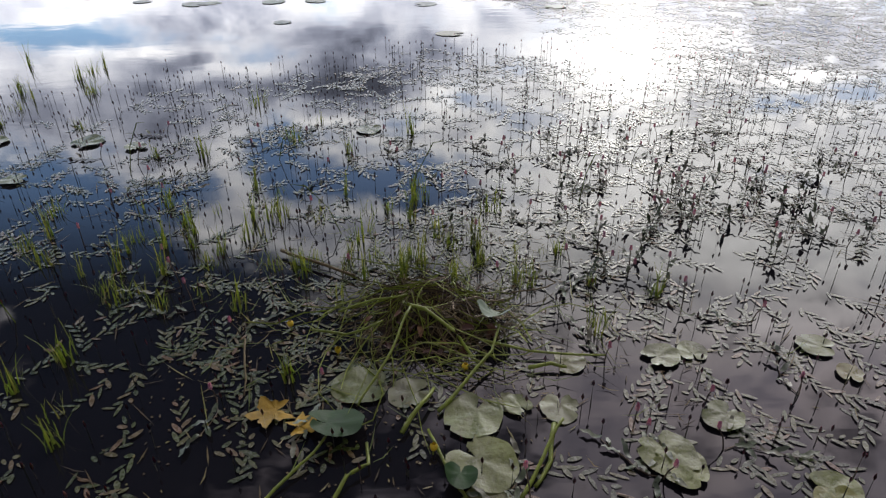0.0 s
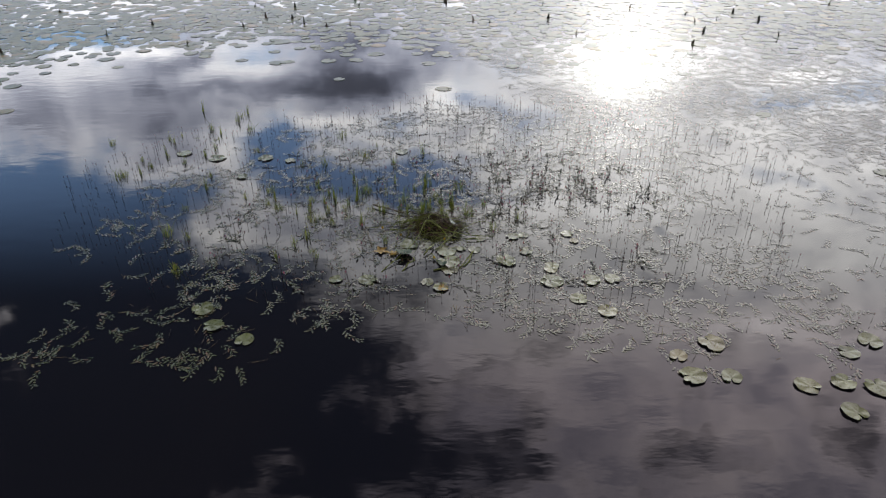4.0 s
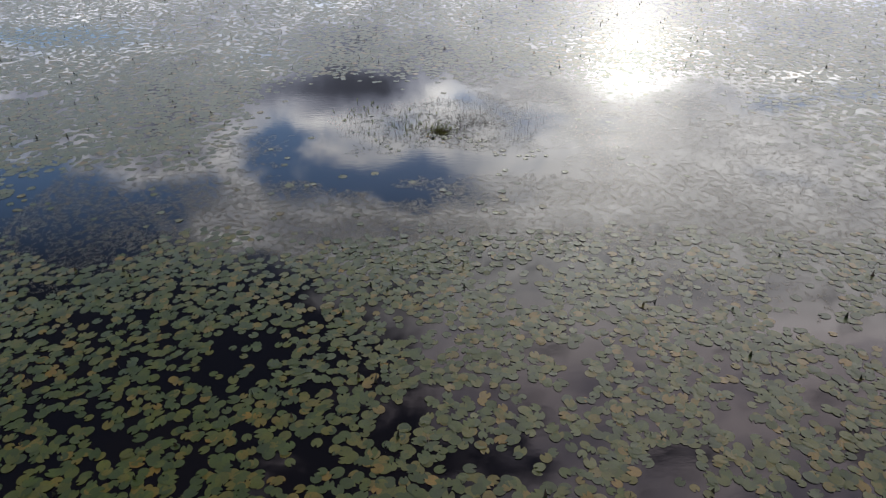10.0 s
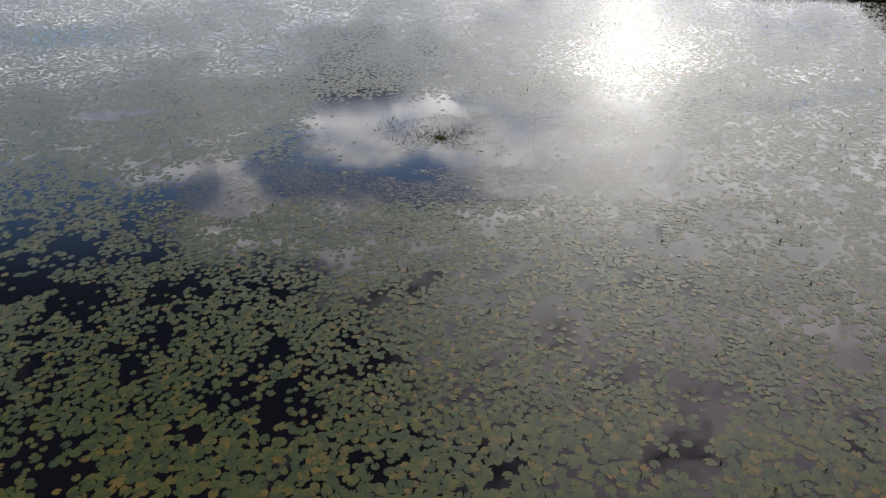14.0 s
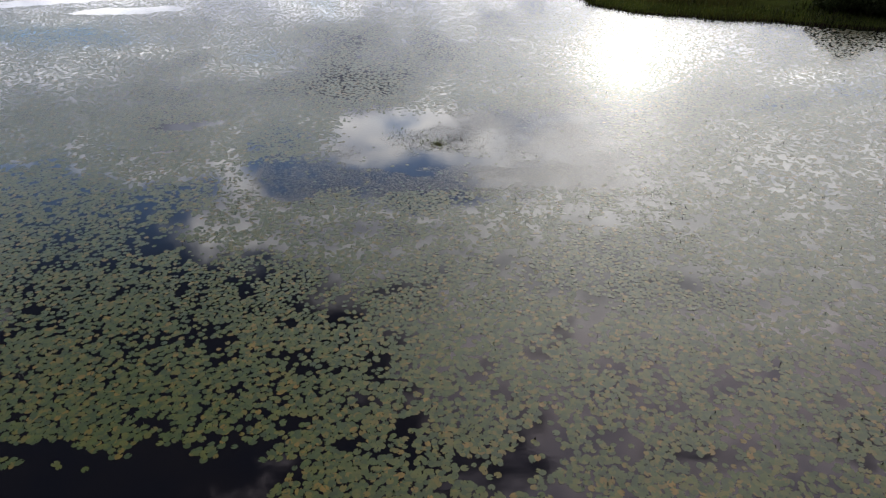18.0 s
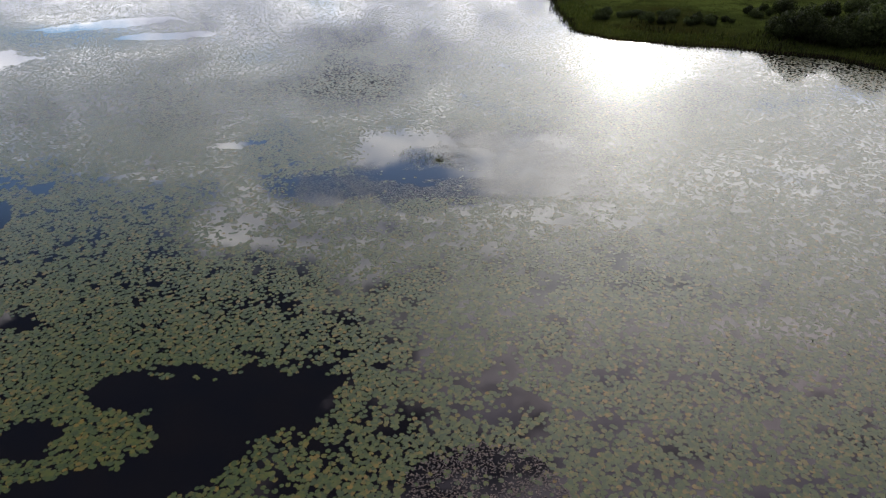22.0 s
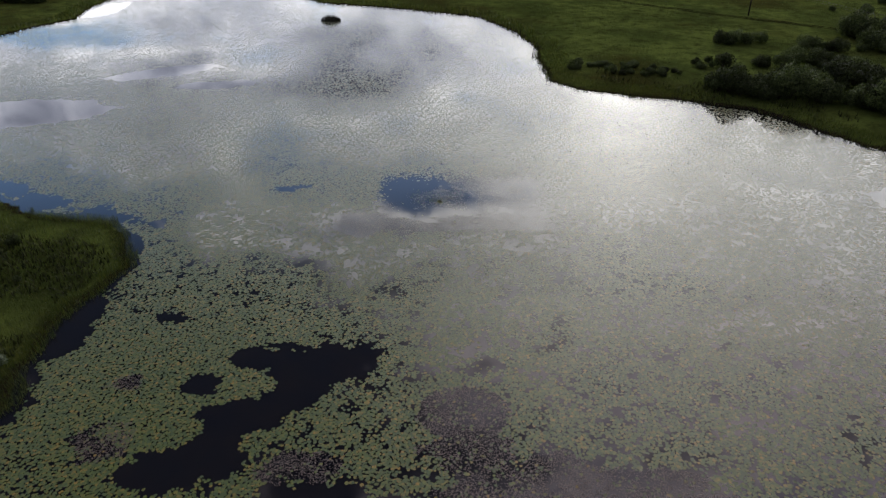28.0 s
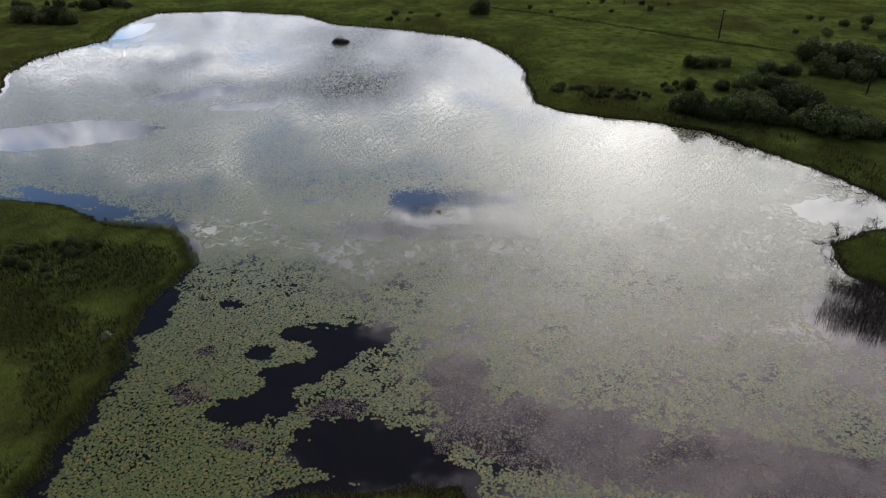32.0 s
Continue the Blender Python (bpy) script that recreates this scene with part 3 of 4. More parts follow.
# ---- plants that stand up ----
def blades(name, roots, heights, width, mat, bend=0.3, segments=3, seed=3):
    """Grass blades from root places (n, 3): narrow tapering strips that bow over."""
    r = np.random.default_rng(seed)
    n = len(roots)
    turn, lean = r.random(n) * math.tau, r.normal(0, bend, n)
    k = np.linspace(0, 1, segments + 1)
    side = np.stack([np.cos(turn), np.sin(turn)], 1)
    across = np.stack([-side[:, 1], side[:, 0]], 1)
    reach = heights[:, None] * lean[:, None] * k[None] ** 2
    cx = roots[:, :1] + side[:, :1] * reach
    cy = roots[:, 1:2] + side[:, 1:] * reach
    cz = roots[:, 2:3] + heights[:, None] * k[None] * (1 - 0.25 * np.abs(lean[:, None]) * k[None])
    half = (width if np.ndim(width) else np.full(n, width))[:, None] * (1 - 0.85 * k[None]) / 2
    a = np.stack([cx - across[:, :1] * half, cy - across[:, 1:] * half, cz], -1)
    b = np.stack([cx + across[:, :1] * half, cy + across[:, 1:] * half, cz], -1)
    co = np.stack([a, b], 2).reshape(-1, 3)
    base = (np.arange(n) * (segments + 1) * 2)[:, None] + (np.arange(segments) * 2)[None]
    quads = np.stack([base, base + 1, base + 3, base + 2], -1).reshape(-1, 4)
    me = bpy.data.meshes.new(name)
    me.vertices.add(len(co))
    me.vertices.foreach_set("co", co.astype(np.float32).ravel())
    me.loops.add(quads.size)
    me.loops.foreach_set("vertex_index", quads.astype(np.int32).ravel())
    me.polygons.add(len(quads))
    me.polygons.foreach_set("loop_start", np.arange(0, quads.size, 4, dtype=np.int32))
    me.update(calc_edges=True)
    me.materials.append(mat)
    return me


def tube(points, radii, sides=6):
    """Verts and faces of a round bar along points."""
    verts, faces = [], []
    pts = [Vector(p) for p in points]
    for i, p in enumerate(pts):
        d = (pts[min(i + 1, len(pts) - 1)] - pts[max(i - 1, 0)]).normalized()
        e = d.orthogonal().normalized()
        f = d.cross(e)
        for k in range(sides):
            a = math.tau * k / sides
            verts.append(p + (e * math.cos(a) + f * math.sin(a)) * radii[i])
    for i in range(len(pts) - 1):
        for k in range(sides):
            j = (k + 1) % sides
            faces.append((i * sides + k, i * sides + j, (i + 1) * sides + j, (i + 1) * sides + k))
    faces.append(tuple(range(sides))[::-1])
    faces.append(tuple((len(pts) - 1) * sides + k for k in range(sides)))
    return verts, faces


def join(pieces):
    verts, faces = [], []
    for v_, f_ in pieces:
        o = len(verts)
        verts += list(v_)
        faces += [tuple(i + o for i in q) for q in f_]
    return verts, faces


def bush_meshes(seed, spread, height, leaves, mat):
    """A willow bush: stems from the base, and a lumpy crown of many small leaves with gaps."""
    r = np.random.default_rng(seed)
    lobes = []
    for k in range(9):
        a, d = r.random() * math.tau, math.sqrt(r.random()) * spread * 0.62
        h = height * (0.42 + 0.33 * r.random()) * (1 - 0.35 * d / spread)
        lobes.append((math.cos(a) * d, math.sin(a) * d, h, spread * (0.3 + 0.16 * r.random()), height * (0.26 + 0.14 * r.random())))
    stems = [tube([(0.1 * lx, 0.1 * ly, -0.1), (0.45 * lx, 0.45 * ly, h * 0.5), (lx, ly, h)], (0.07, 0.05, 0.02), 5) for lx, ly, h, _, _ in lobes]
    pick = r.integers(0, len(lobes), leaves)
    L = np.array(lobes)[pick]
    dirs = r.normal(size=(leaves, 3))
    dirs /= np.linalg.norm(dirs, axis=1)[:, None]
    rad = (0.55 + 0.5 * r.random(leaves) ** 0.5)[:, None]
    c = L[:, :3] + dirs * rad * np.stack([L[:, 3], L[:, 3], L[:, 4]], 1)
    c[:, 2] = np.maximum(c[:, 2], 0.08 + 0.3 * r.random(leaves))
    e = dirs + r.normal(0, 0.6, (leaves, 3))
    e /= np.linalg.norm(e, axis=1)[:, None]
    f = np.cross(e, r.normal(size=(leaves, 3)))
    f /= np.linalg.norm(f, axis=1)[:, None]
    g = np.cross(e, f)
    ln, wd = (0.10 + 0.12 * r.random(leaves))[:, None], (0.05 + 0.05 * r.random(leaves))[:, None]
    co = np.stack([c - f * ln, c + g * wd, c + f * ln, c - g * wd], 1)
    return mesh_from("stems", *join(stems), M_BARK), mesh_fast("crown", co, 4, mat)


def bush(meshes, label):
    ob = tagged(new("willow_bush"), label, "bush", "bushes on the meadow")
    part("trunk", meshes[0], ob)
    part("crown", meshes[1], ob)
    return ob


def on_land(x, y):
    return float(land_height(np.array([x]), np.array([y]))[0])


BUSHES = [bush(bush_meshes(20 + k, s, h, n, M_WILLOW), "dense grey-green willow bush on the lake meadow") for k, (s, h, n) in enumerate([(2.2, 2.6, 2600), (2.8, 3.4, 3200), (1.7, 2.2, 2000), (2.6, 3.0, 3000)])]
# thickets: x, y, half length, half width, turn, count, size
THICKETS = [
    (83, 45, 23, 4.0, -30, 32, 1.2), (95, 55, 15, 5, -24, 15, 1.15), (108, 37, 12, 5, -25, 12, 1.1), (90, 74, 12, 4, -10, 12, 0.9), (128, 86, 12, 6, 5, 18, 1.25), (132, 102, 12, 10, 0, 16, 1.3), (46, 72, 14, 4.5, -24, 46, 0.4), (112, 30, 8, 5, -20, 8, 0.7),
    (68, 74, 4, 3, 0, 5, 0.8), (86, 97, 6, 3, 0, 6, 0.75), (105, 88, 11, 3, -5, 10, 0.7), (104, 40, 11, 4, -15, 12, 0.95), (76, 57, 12, 3, -22, 14, 0.85), (127, 103, 8, 5, 0, 8, 1.2),
    # the one at (81, -27) is unseen, added to darken the water by its reflection
    (-172, 183, 20, 6, -22, 36, 1.25), (-172, 214, 30, 8, 0, 20, 1.1), (-12, 184, 14, 8, 0, 8, 0.5), (18.5, 189, 3, 2, 0, 4, 1.3), (-66, -16, 7, 6, 0, 30, 0.36), (-58, -24, 6, 4, 0, 10, 0.25), (81, -27, 6, 3.2, 0, 16, 1.3), (150, 150, 25, 20, 0, 10, 0.8), (70, 200, 40, 14, 0, 8, 0.6),
]
seat = random.Random(11)
free = list(BUSHES)
for cx, cy, a, b, turn, count, size in THICKETS:
    for k in range(count):
        q, d = seat.random() * math.tau, math.sqrt(seat.random())
        ex, ey = a * d * math.cos(q), b * d * math.sin(q)
        c, s = math.cos(radians(turn)), math.sin(radians(turn))
        x, y = cx + ex * c - ey * s, cy + ex * s + ey * c
        if inland(np.array([x]), np.array([y]))[0] < (4.0 if size > 0.6 else 1.5):
            continue
        m = Matrix.LocRotScale((x, y, on_land(x, y) - 0.05), Euler((0, 0, seat.random() * math.tau)), None)
        k = 1.2 * size * (0.5 + 0.9 * seat.random())
        if free:
            ob = free.pop()
            ob.matrix_basis = m
        else:
            ob = copy_thing(BUSHES[seat.randrange(4)], m)
        ob.scale = (k, k, k * (0.8 + 0.4 * seat.random()))

# ---- meadow grass, sedge along the shore, reeds ----
def grass_field(name, x0, x1, y0, y1, cell, lo, hi, width, keep, mat, label, bend=0.35):
    x, y = scatter(x0, x1, y0, y1, cell, keep)
    s = inland(x, y)
    roots = np.stack([x, y, np.maximum(land_height(x, y, s), -0.05) - 0.02], 1)
    h = lo + (hi - lo) * RNG.random(len(x))
    return tagged(new(name, blades(name, roots, h, width, mat, bend)), label, "grass", kind="stuff")


grass_field("bank_grass", -90, -40, -72, 12, 0.30, 0.25, 0.7, 0.09, lambda x, y: (inland(x, y) > -0.1) * (0.9 - 0.45 * smooth01((-13 - y) / 5.0)), M_GRASS, "lush grass and sedge on the lake bank", 0.5)
grass_field("shore_sedge", 20, 112, -36, 112, 0.34, 0.35, 0.95, 0.10, lambda x, y: ((inland(x, y) > -0.5) & (inland(x, y) < 7 + 4 * fbm(x, y, 6.0))) * 0.85, M_GRASS, "tall sedge fringing the lake shore", 0.35)
grass_field("shore_sedge", -145, 30, 100, 215, 0.6, 0.6, 1.4, 0.22, lambda x, y: ((inland(x, y) > -0.6) & (inland(x, y) < 7)) * 0.8, M_GRASS, "tall sedge on the far shore", 0.35)
grass_field("bank_grass", -24, 14, -74, -60, 0.2, 0.3, 0.8, 0.06, lambda x, y: (inland(x, y) > -0.2) * 0.9, M_GRASS, "lush grass on the near bank", 0.5)
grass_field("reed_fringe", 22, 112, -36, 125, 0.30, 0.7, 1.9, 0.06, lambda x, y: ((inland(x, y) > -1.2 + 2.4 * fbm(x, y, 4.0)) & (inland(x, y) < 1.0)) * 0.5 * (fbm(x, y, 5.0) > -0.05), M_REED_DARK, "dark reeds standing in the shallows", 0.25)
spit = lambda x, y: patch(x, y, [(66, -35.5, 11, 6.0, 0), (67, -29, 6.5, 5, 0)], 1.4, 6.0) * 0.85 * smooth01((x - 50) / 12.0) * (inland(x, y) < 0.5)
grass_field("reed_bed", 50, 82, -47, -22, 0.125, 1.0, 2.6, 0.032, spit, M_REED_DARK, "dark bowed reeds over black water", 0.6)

grass_field("meadow_tussocks", -200, 190, 40, 230, 1.5, 0.2, 0.5, 0.22, lambda x, y: (inland(x, y) > 2) * 0.6 * (fbm(x, y, 12.0) > -0.12), M_GRASS, "coarse tussock grass over the meadow", 0.6)

herbs = lambda x, y: (inland(x, y) > 2.2) * 0.9 * np.maximum(patch(x, y, [(-66, -20, 20, 9, 4)], 1.0), smooth01((fbm(x, y + 11, 9.0, 3) + 0.13) / 0.10) * smooth01((-14 - y) / 4.0))
grass_field("bank_herbs", -95, -42, -72, 10, 0.42, 0.4, 1.0, 0.24, herbs, M_HERB, "dark patches of tall herbs on the grassy bank", 0.6)
grass_field("marsh_herbs", 40, 125, -10, 75, 0.7, 0.5, 1.2, 0.28, lambda x, y: (inland(x, y) > 0.6) * (inland(x, y) < 14) * 0.7 * smooth01((fbm(x + 5, y, 9.0, 3) + 0.08) / 0.1), M_HERB, "dark marsh herbs behind the shore", 0.6)

grass_field("shore_sedge", -64, -38, -74, 6, 0.17, 0.5, 1.15, 0.055, lambda x, y: ((inland(x, y) > -0.9 + 1.6 * fbm(x, y, 2.5)) & (inland(x, y) < 1.6 + 3 * fbm(x, y, 3.0))) * 0.8, M_GRASS, "tall yellowish sedge along the bank's edge", 0.45)

# the reed islet
ISLET = tagged(new("reed_islet"), "dark tuft of reeds standing alone in the water", "reeds")
q = np.random.default_rng(5)
a, d = q.random(900) * math.tau, np.sqrt(q.random(900))
part("reeds", blades("islet_reeds", np.stack([-37.2 + 3.4 * d * np.cos(a), 141 + 1.8 * d * np.sin(a), -0.1 + 0 * a], 1), (1.3 + 1.1 * q.random(900)) * (1.25 - 0.85 * d * d), 0.09, M_REED, 0.35), ISLET)


# ---- track over the meadow ----
M_TRACK, n_, b_ = material("bare_earth", 0.95, 0.0)
n_.t.links.new(n_.mix(n_.noise(n_.add("ShaderNodeNewGeometry").outputs["Position"], 0.8, 5.0, 0.7).outputs["Fac"], rgb(0.006, 0.006, 0.003), rgb(0.018, 0.016, 0.008)), b_.inputs["Base Color"])
WAY = [(20, 206), (45, 185), (66, 167), (82, 149), (102, 131), (121, 114), (142, 100), (175, 88)]
for side in (-0.85, 0.85):
    line = []
    for (ax, ay), (bx_, by_) in zip(WAY, WAY[1:]):
        for i in range(12):
            line.append((ax + (bx_ - ax) * i / 12, ay + (by_ - ay) * i / 12))
    v_, f_ = [], []
    for i, (x, y) in enumerate(line[:-1]):
        d = Vector((line[i + 1][0] - x, line[i + 1][1] - y)).normalized()
        x, y = x + 1.6 * noise.noise((i * 0.23, 3, 0)), y + 1.6 * noise.noise((i * 0.23, 9, 0))
        w = 0.38 + 0.25 * noise.noise((i * 0.4, side, 5))
        for o in (side - w, side, side + w):
            qx, qy = x - d.y * o, y + d.x * o
            v_.append((qx, qy, on_land(qx, qy) + 0.06))
    for i in range(len(line) - 2):
        f_ += [(3 * i, 3 * i + 1, 3 * i + 4, 3 * i + 3), (3 * i + 1, 3 * i + 2, 3 * i + 5, 3 * i + 4)]
    tagged(new("track", mesh_from("track", v_, f_, M_TRACK)), "dark rut of a track across the meadow", "track", kind="structure")


# ---- dead branches at the water's edge ----
def dead_shrub(x, y, lean, height, seed):
    r = random.Random(seed)
    ob = tagged(new("dead_shrub"), "bare dead shrub with dark twisted branches at the shore", "dead shrub", "dead shrubs on the shore")
    base = Vector((0, 0, -0.3))

    def grow_branch(p, d, length, thick, depth):
        pts, q = [p], p
        for _ in range(4):
            d = (d + Vector((r.gauss(0, 0.3), r.gauss(0, 0.3), r.gauss(0, 0.22)))).normalized()
            q = q + d * length / 4
            pts.append(q)
        pieces = [tube(pts, [thick * (1 - 0.17 * i) for i in range(5)], 5)]
        if depth:
            for k in (2, 3, 4):
                nd = (d + Vector((r.gauss(0, 0.7), r.gauss(0, 0.7), r.gauss(0, 0.4)))).normalized()
                pieces += grow_branch(pts[k], nd, length * 0.62, thick * 0.55, depth - 1)
        return pieces

    for k in range(4):
        d = Vector((lean[0] + r.gauss(0, 0.5), lean[1] + r.gauss(0, 0.5), 0.7)).normalized()
        part("branch", mesh_from("branch", *join(grow_branch(base, d, height * (0.7 + 0.4 * r.random()), 0.085, 2)), M_DEAD), ob)
    ob.matrix_basis = pose(x, y, max(0, on_land(x, y)))


for k, (x, y, lx, ly, h) in enumerate(((84, 9.5, -1.0, -0.5, 4.4), (86.5, 6, -0.8, -0.6, 3.4), (72, -10.8, -0.8, 0.5, 2.4), (68.6, -13.5, -1.0, 0.3, 2.6), (66.6, -20, -1.0, 0.0, 2.2), (80, -8.5, -0.2, 0.9, 2.2), (75, 28.5, -0.8, -0.8, 1.8))):
    dead_shrub(x, y, (lx, ly), h, 300 + k)
pale = tagged(new("flowering_bush"), "small pale flowering bush low on the grassy bank", "bush")
stems_, crown_ = bush_meshes(77, 1.1, 1.0, 500, M_PALE)
part("trunk", stems_, pale)
part("crown", crown_, pale)
pale.matrix_basis = pose(-47.3, -38.8, on_land(-47.3, -38.8))

# ---- power line ----
M_POLE, n_, b_ = material("weathered_timber", 0.85, 0.2)
n_.t.links.new(n_.mix(n_.noise(n_.add("ShaderNodeNewGeometry").outputs["Position"], 6.0, 4.0).outputs["Fac"], rgb(0.008, 0.007, 0.006), rgb(0.022, 0.019, 0.016)), b_.inputs["Base Color"])
M_GLASS, n_, b_ = material("insulator_glaze", 0.2, 0.5)
b_.inputs["Base Color"].default_value = rgb(0.5, 0.5, 0.48)
M_WIRE, n_, b_ = material("wire", 0.5, 0.5)
b_.inputs["Base Color"].default_value = rgb(0.12, 0.12, 0.13)


def utility_pole(height):
    ob = tagged(new("utility_pole"), "dark timber pole with a crossarm carrying wires", "utility pole", "poles of the power line")
    part("post", mesh_from("post", *tube([(0, 0, -0.6), (0, 0, height * 0.5), (0, 0, height)], (0.24, 0.21, 0.18), 10), M_POLE, True), ob)
    part("crossarm", mesh_from("crossarm", *tube([(-1.1, 0.13, height - 0.5), (0, 0.14, height - 0.48), (1.1, 0.13, height - 0.5)], (0.09, 0.1, 0.09), 6), M_POLE), ob)
    for x in (-1.0, 0.0, 1.0):
        z = height - (0.42 if x else 0.0)
        part("insulator", mesh_from("insulator", *tube([(x, 0.13 if x else 0, z), (x, 0.13 if x else 0, z + 0.1), (x, 0.13 if x else 0, z + 0.13), (x, 0.13 if x else 0, z + 0.25)], (0.03, 0.08, 0.05, 0.07), 8), M_GLASS, True), ob)
    return ob


POLE_H = 10.4
LINE = [(138.5, -5), (119.9, 66.9), (103.6, 135.4), (86, 207)]
pole = utility_pole(POLE_H)
tops = []
for k, (x, y) in enumerate(LINE):
    m = pose(x, y, on_land(x, y), 0, 0, 13.5)
    p = pole if k == 0 else copy_thing(pole, m)
    p.matrix_basis = m
    tops.append([m @ Vector((o, 0.13 if o else 0, POLE_H + (0.25 if o == 0 else -0.17))) for o in (-1.0, 0.0, 1.0)])
for k in range(len(LINE) - 1):
    for a_, b_ in zip(tops[k], tops[k + 1]):
        pts = [a_.lerp(b_, i / 14) - Vector((0, 0, 3.6 * (i / 14) * (1 - i / 14))) for i in range(15)]
        tagged(new("power_wire", mesh_from("power_wire", *tube(pts, [0.011] * 15, 4), M_WIRE)), "thin sagging wire between two timber poles", "wire", "wires of the power line")


# ---- the nest and what grows round it ----
NEST = tagged(new("nest"), "heaped bird's nest of dead stems and green stalks on the water", "nest")
q = np.random.default_rng(12)


def nest_height(r):
    return 0.12 * np.exp(-((r - 0.19) / 0.15) ** 2) + 0.04 * np.exp(-((r / 0.40) ** 4)) - 0.02


rings, spokes = 14, 40
verts = [(0, 0, float(nest_height(0.0)))]
for i in range(1, rings + 1):
    for k in range(spokes):
        a = math.tau * k / spokes
        r = 0.58 * i / rings * (1 + 0.22 * noise.noise((math.cos(a) * 1.6, math.sin(a) * 1.6, 0.3)))
        verts.append((r * math.cos(a) * 1.05, r * math.sin(a) * 0.9, float(nest_height(r)) + 0.025 * noise.noise((r * 14 * math.cos(a), r * 14 * math.sin(a), 4.0))))
faces = [(0, 1 + k, 1 + (k + 1) % spokes) for k in range(spokes)]
for i in range(rings - 1):
    for k in range(spokes):
        o, j = 1 + i * spokes, (k + 1) % spokes
        faces.append((o + k, o + spokes + k, o + spokes + j, o + j))
NEST.matrix_basis = Matrix.LocRotScale((0.02, 0.09, 0), None, (0.58, 0.58, 0.66))
part("mound", mesh_from("mound", verts, faces, M_HEAP, True), NEST, "dark matted heap of rotting stems")


def strands(count, r0, r1, length, thick, lift, seed, sides=3):
    """Bent stems laid round and across the mound."""
    g = np.random.default_rng(seed)
    pieces = []
    for _ in range(count):
        a, r = g.random() * math.tau, r0 + (r1 - r0) * g.random()
        x, y = r * math.cos(a), r * math.sin(a) * 0.9
        h = a + math.pi / 2 + g.normal(0, 1.0)
        L, curl = length * (0.5 + g.random()), g.normal(0, 1.6)
        pts = []
        for k in range(5):
            z = max(float(nest_height(math.hypot(x, y))), 0.005) + lift * g.random() + 0.008
            pts.append((x, y, z))
            x, y, h = x + math.cos(h) * L / 4, y + math.sin(h) * L / 4, h + curl * L / 4 + g.normal(0, 0.15)
        t = thick * (0.6 + 0.8 * g.random())
        pieces.append(tube(pts, [t, t, t, t * 0.9, t * 0.5], sides))
    return join(pieces)


tagged(part("dead_stem_layer", mesh_from("dead_stems", *strands(420, 0.05, 0.62, 0.30, 0.0034, 0.05, 4), M_STRAW), NEST), kind="stuff")
for k in range(60):
    part("dead_stem", mesh_from("dead_stem", *strands(1, 0.1, 0.6, 0.42, 0.0042, 0.06, 500 + k), M_STRAW), NEST)
for k in range(120):
    part("green_stem", mesh_from("green_stem", *strands(1, 0.12, 0.85, 0.62, 0.0048, 0.07, 700 + k), M_STALK), NEST)


M_RUST = leafy("rusty_dead_leaf", [(0.0, (0.035, 0.016, 0.007)), (0.6, (0.085, 0.036, 0.014)), (1.0, (0.16, 0.085, 0.03))], 0.55, 0.35, 60.0, island=False)


def dead_leaf(seed):
    """A curled dead leaf about 1 m long: a pointed oval, folded along its rib."""
    r = random.Random(seed)
    v_, f_ = [], []
    for i in range(7):
        f = i / 6
        w = 0.22 * math.sin(math.pi * min(0.97, 0.06 + 0.92 * f)) ** 0.7
        z = 0.16 * math.sin(2.6 * f + r.random()) + 0.03 * r.random()
        v_ += [(f - 0.5, -w, z + 0.5 * w), (f - 0.5, 0, z), (f - 0.5, w, z + (0.3 + 0.4 * r.random()) * w)]
    for i in range(6):
        o = i * 3
        f_ += [(o, o + 1, o + 4, o + 3), (o + 1, o + 2, o + 5, o + 4)]
    return mesh_from("dead_leaf", v_, f_, M_RUST, True)


DEAD_LEAVES = [dead_leaf(k) for k in range(4)]
g_ = random.Random(31)
for k in range(24):
    a, r = g_.uniform(-2.7, -0.3) if k < 17 else g_.random() * math.tau, 0.16 + 0.42 * math.sqrt(g_.random())
    x, y = r * math.cos(a), r * math.sin(a) * 0.9
    L = 0.06 + 0.08 * g_.random()
    part("dead_leaf", DEAD_LEAVES[k % 4], NEST, "", Matrix.LocRotScale((x, y, max(float(nest_height(math.hypot(x, y))), 0.0) + 0.035), Euler((g_.gauss(0, 0.3), g_.gauss(0, 0.3), g_.random() * math.tau)), (L, L, L)))
# pale broken reed bits behind the cup
for k in range(9):
    me = mesh_from("reed_bit", *strands(1, 0.14, 0.34, 0.36, 0.0075, 0.03, 860 + k, 5), M_DRY)
    part("reed_bit", me, NEST, "pale dry reed bit", Matrix.Translation((0.12, 0.10, 0.015)))


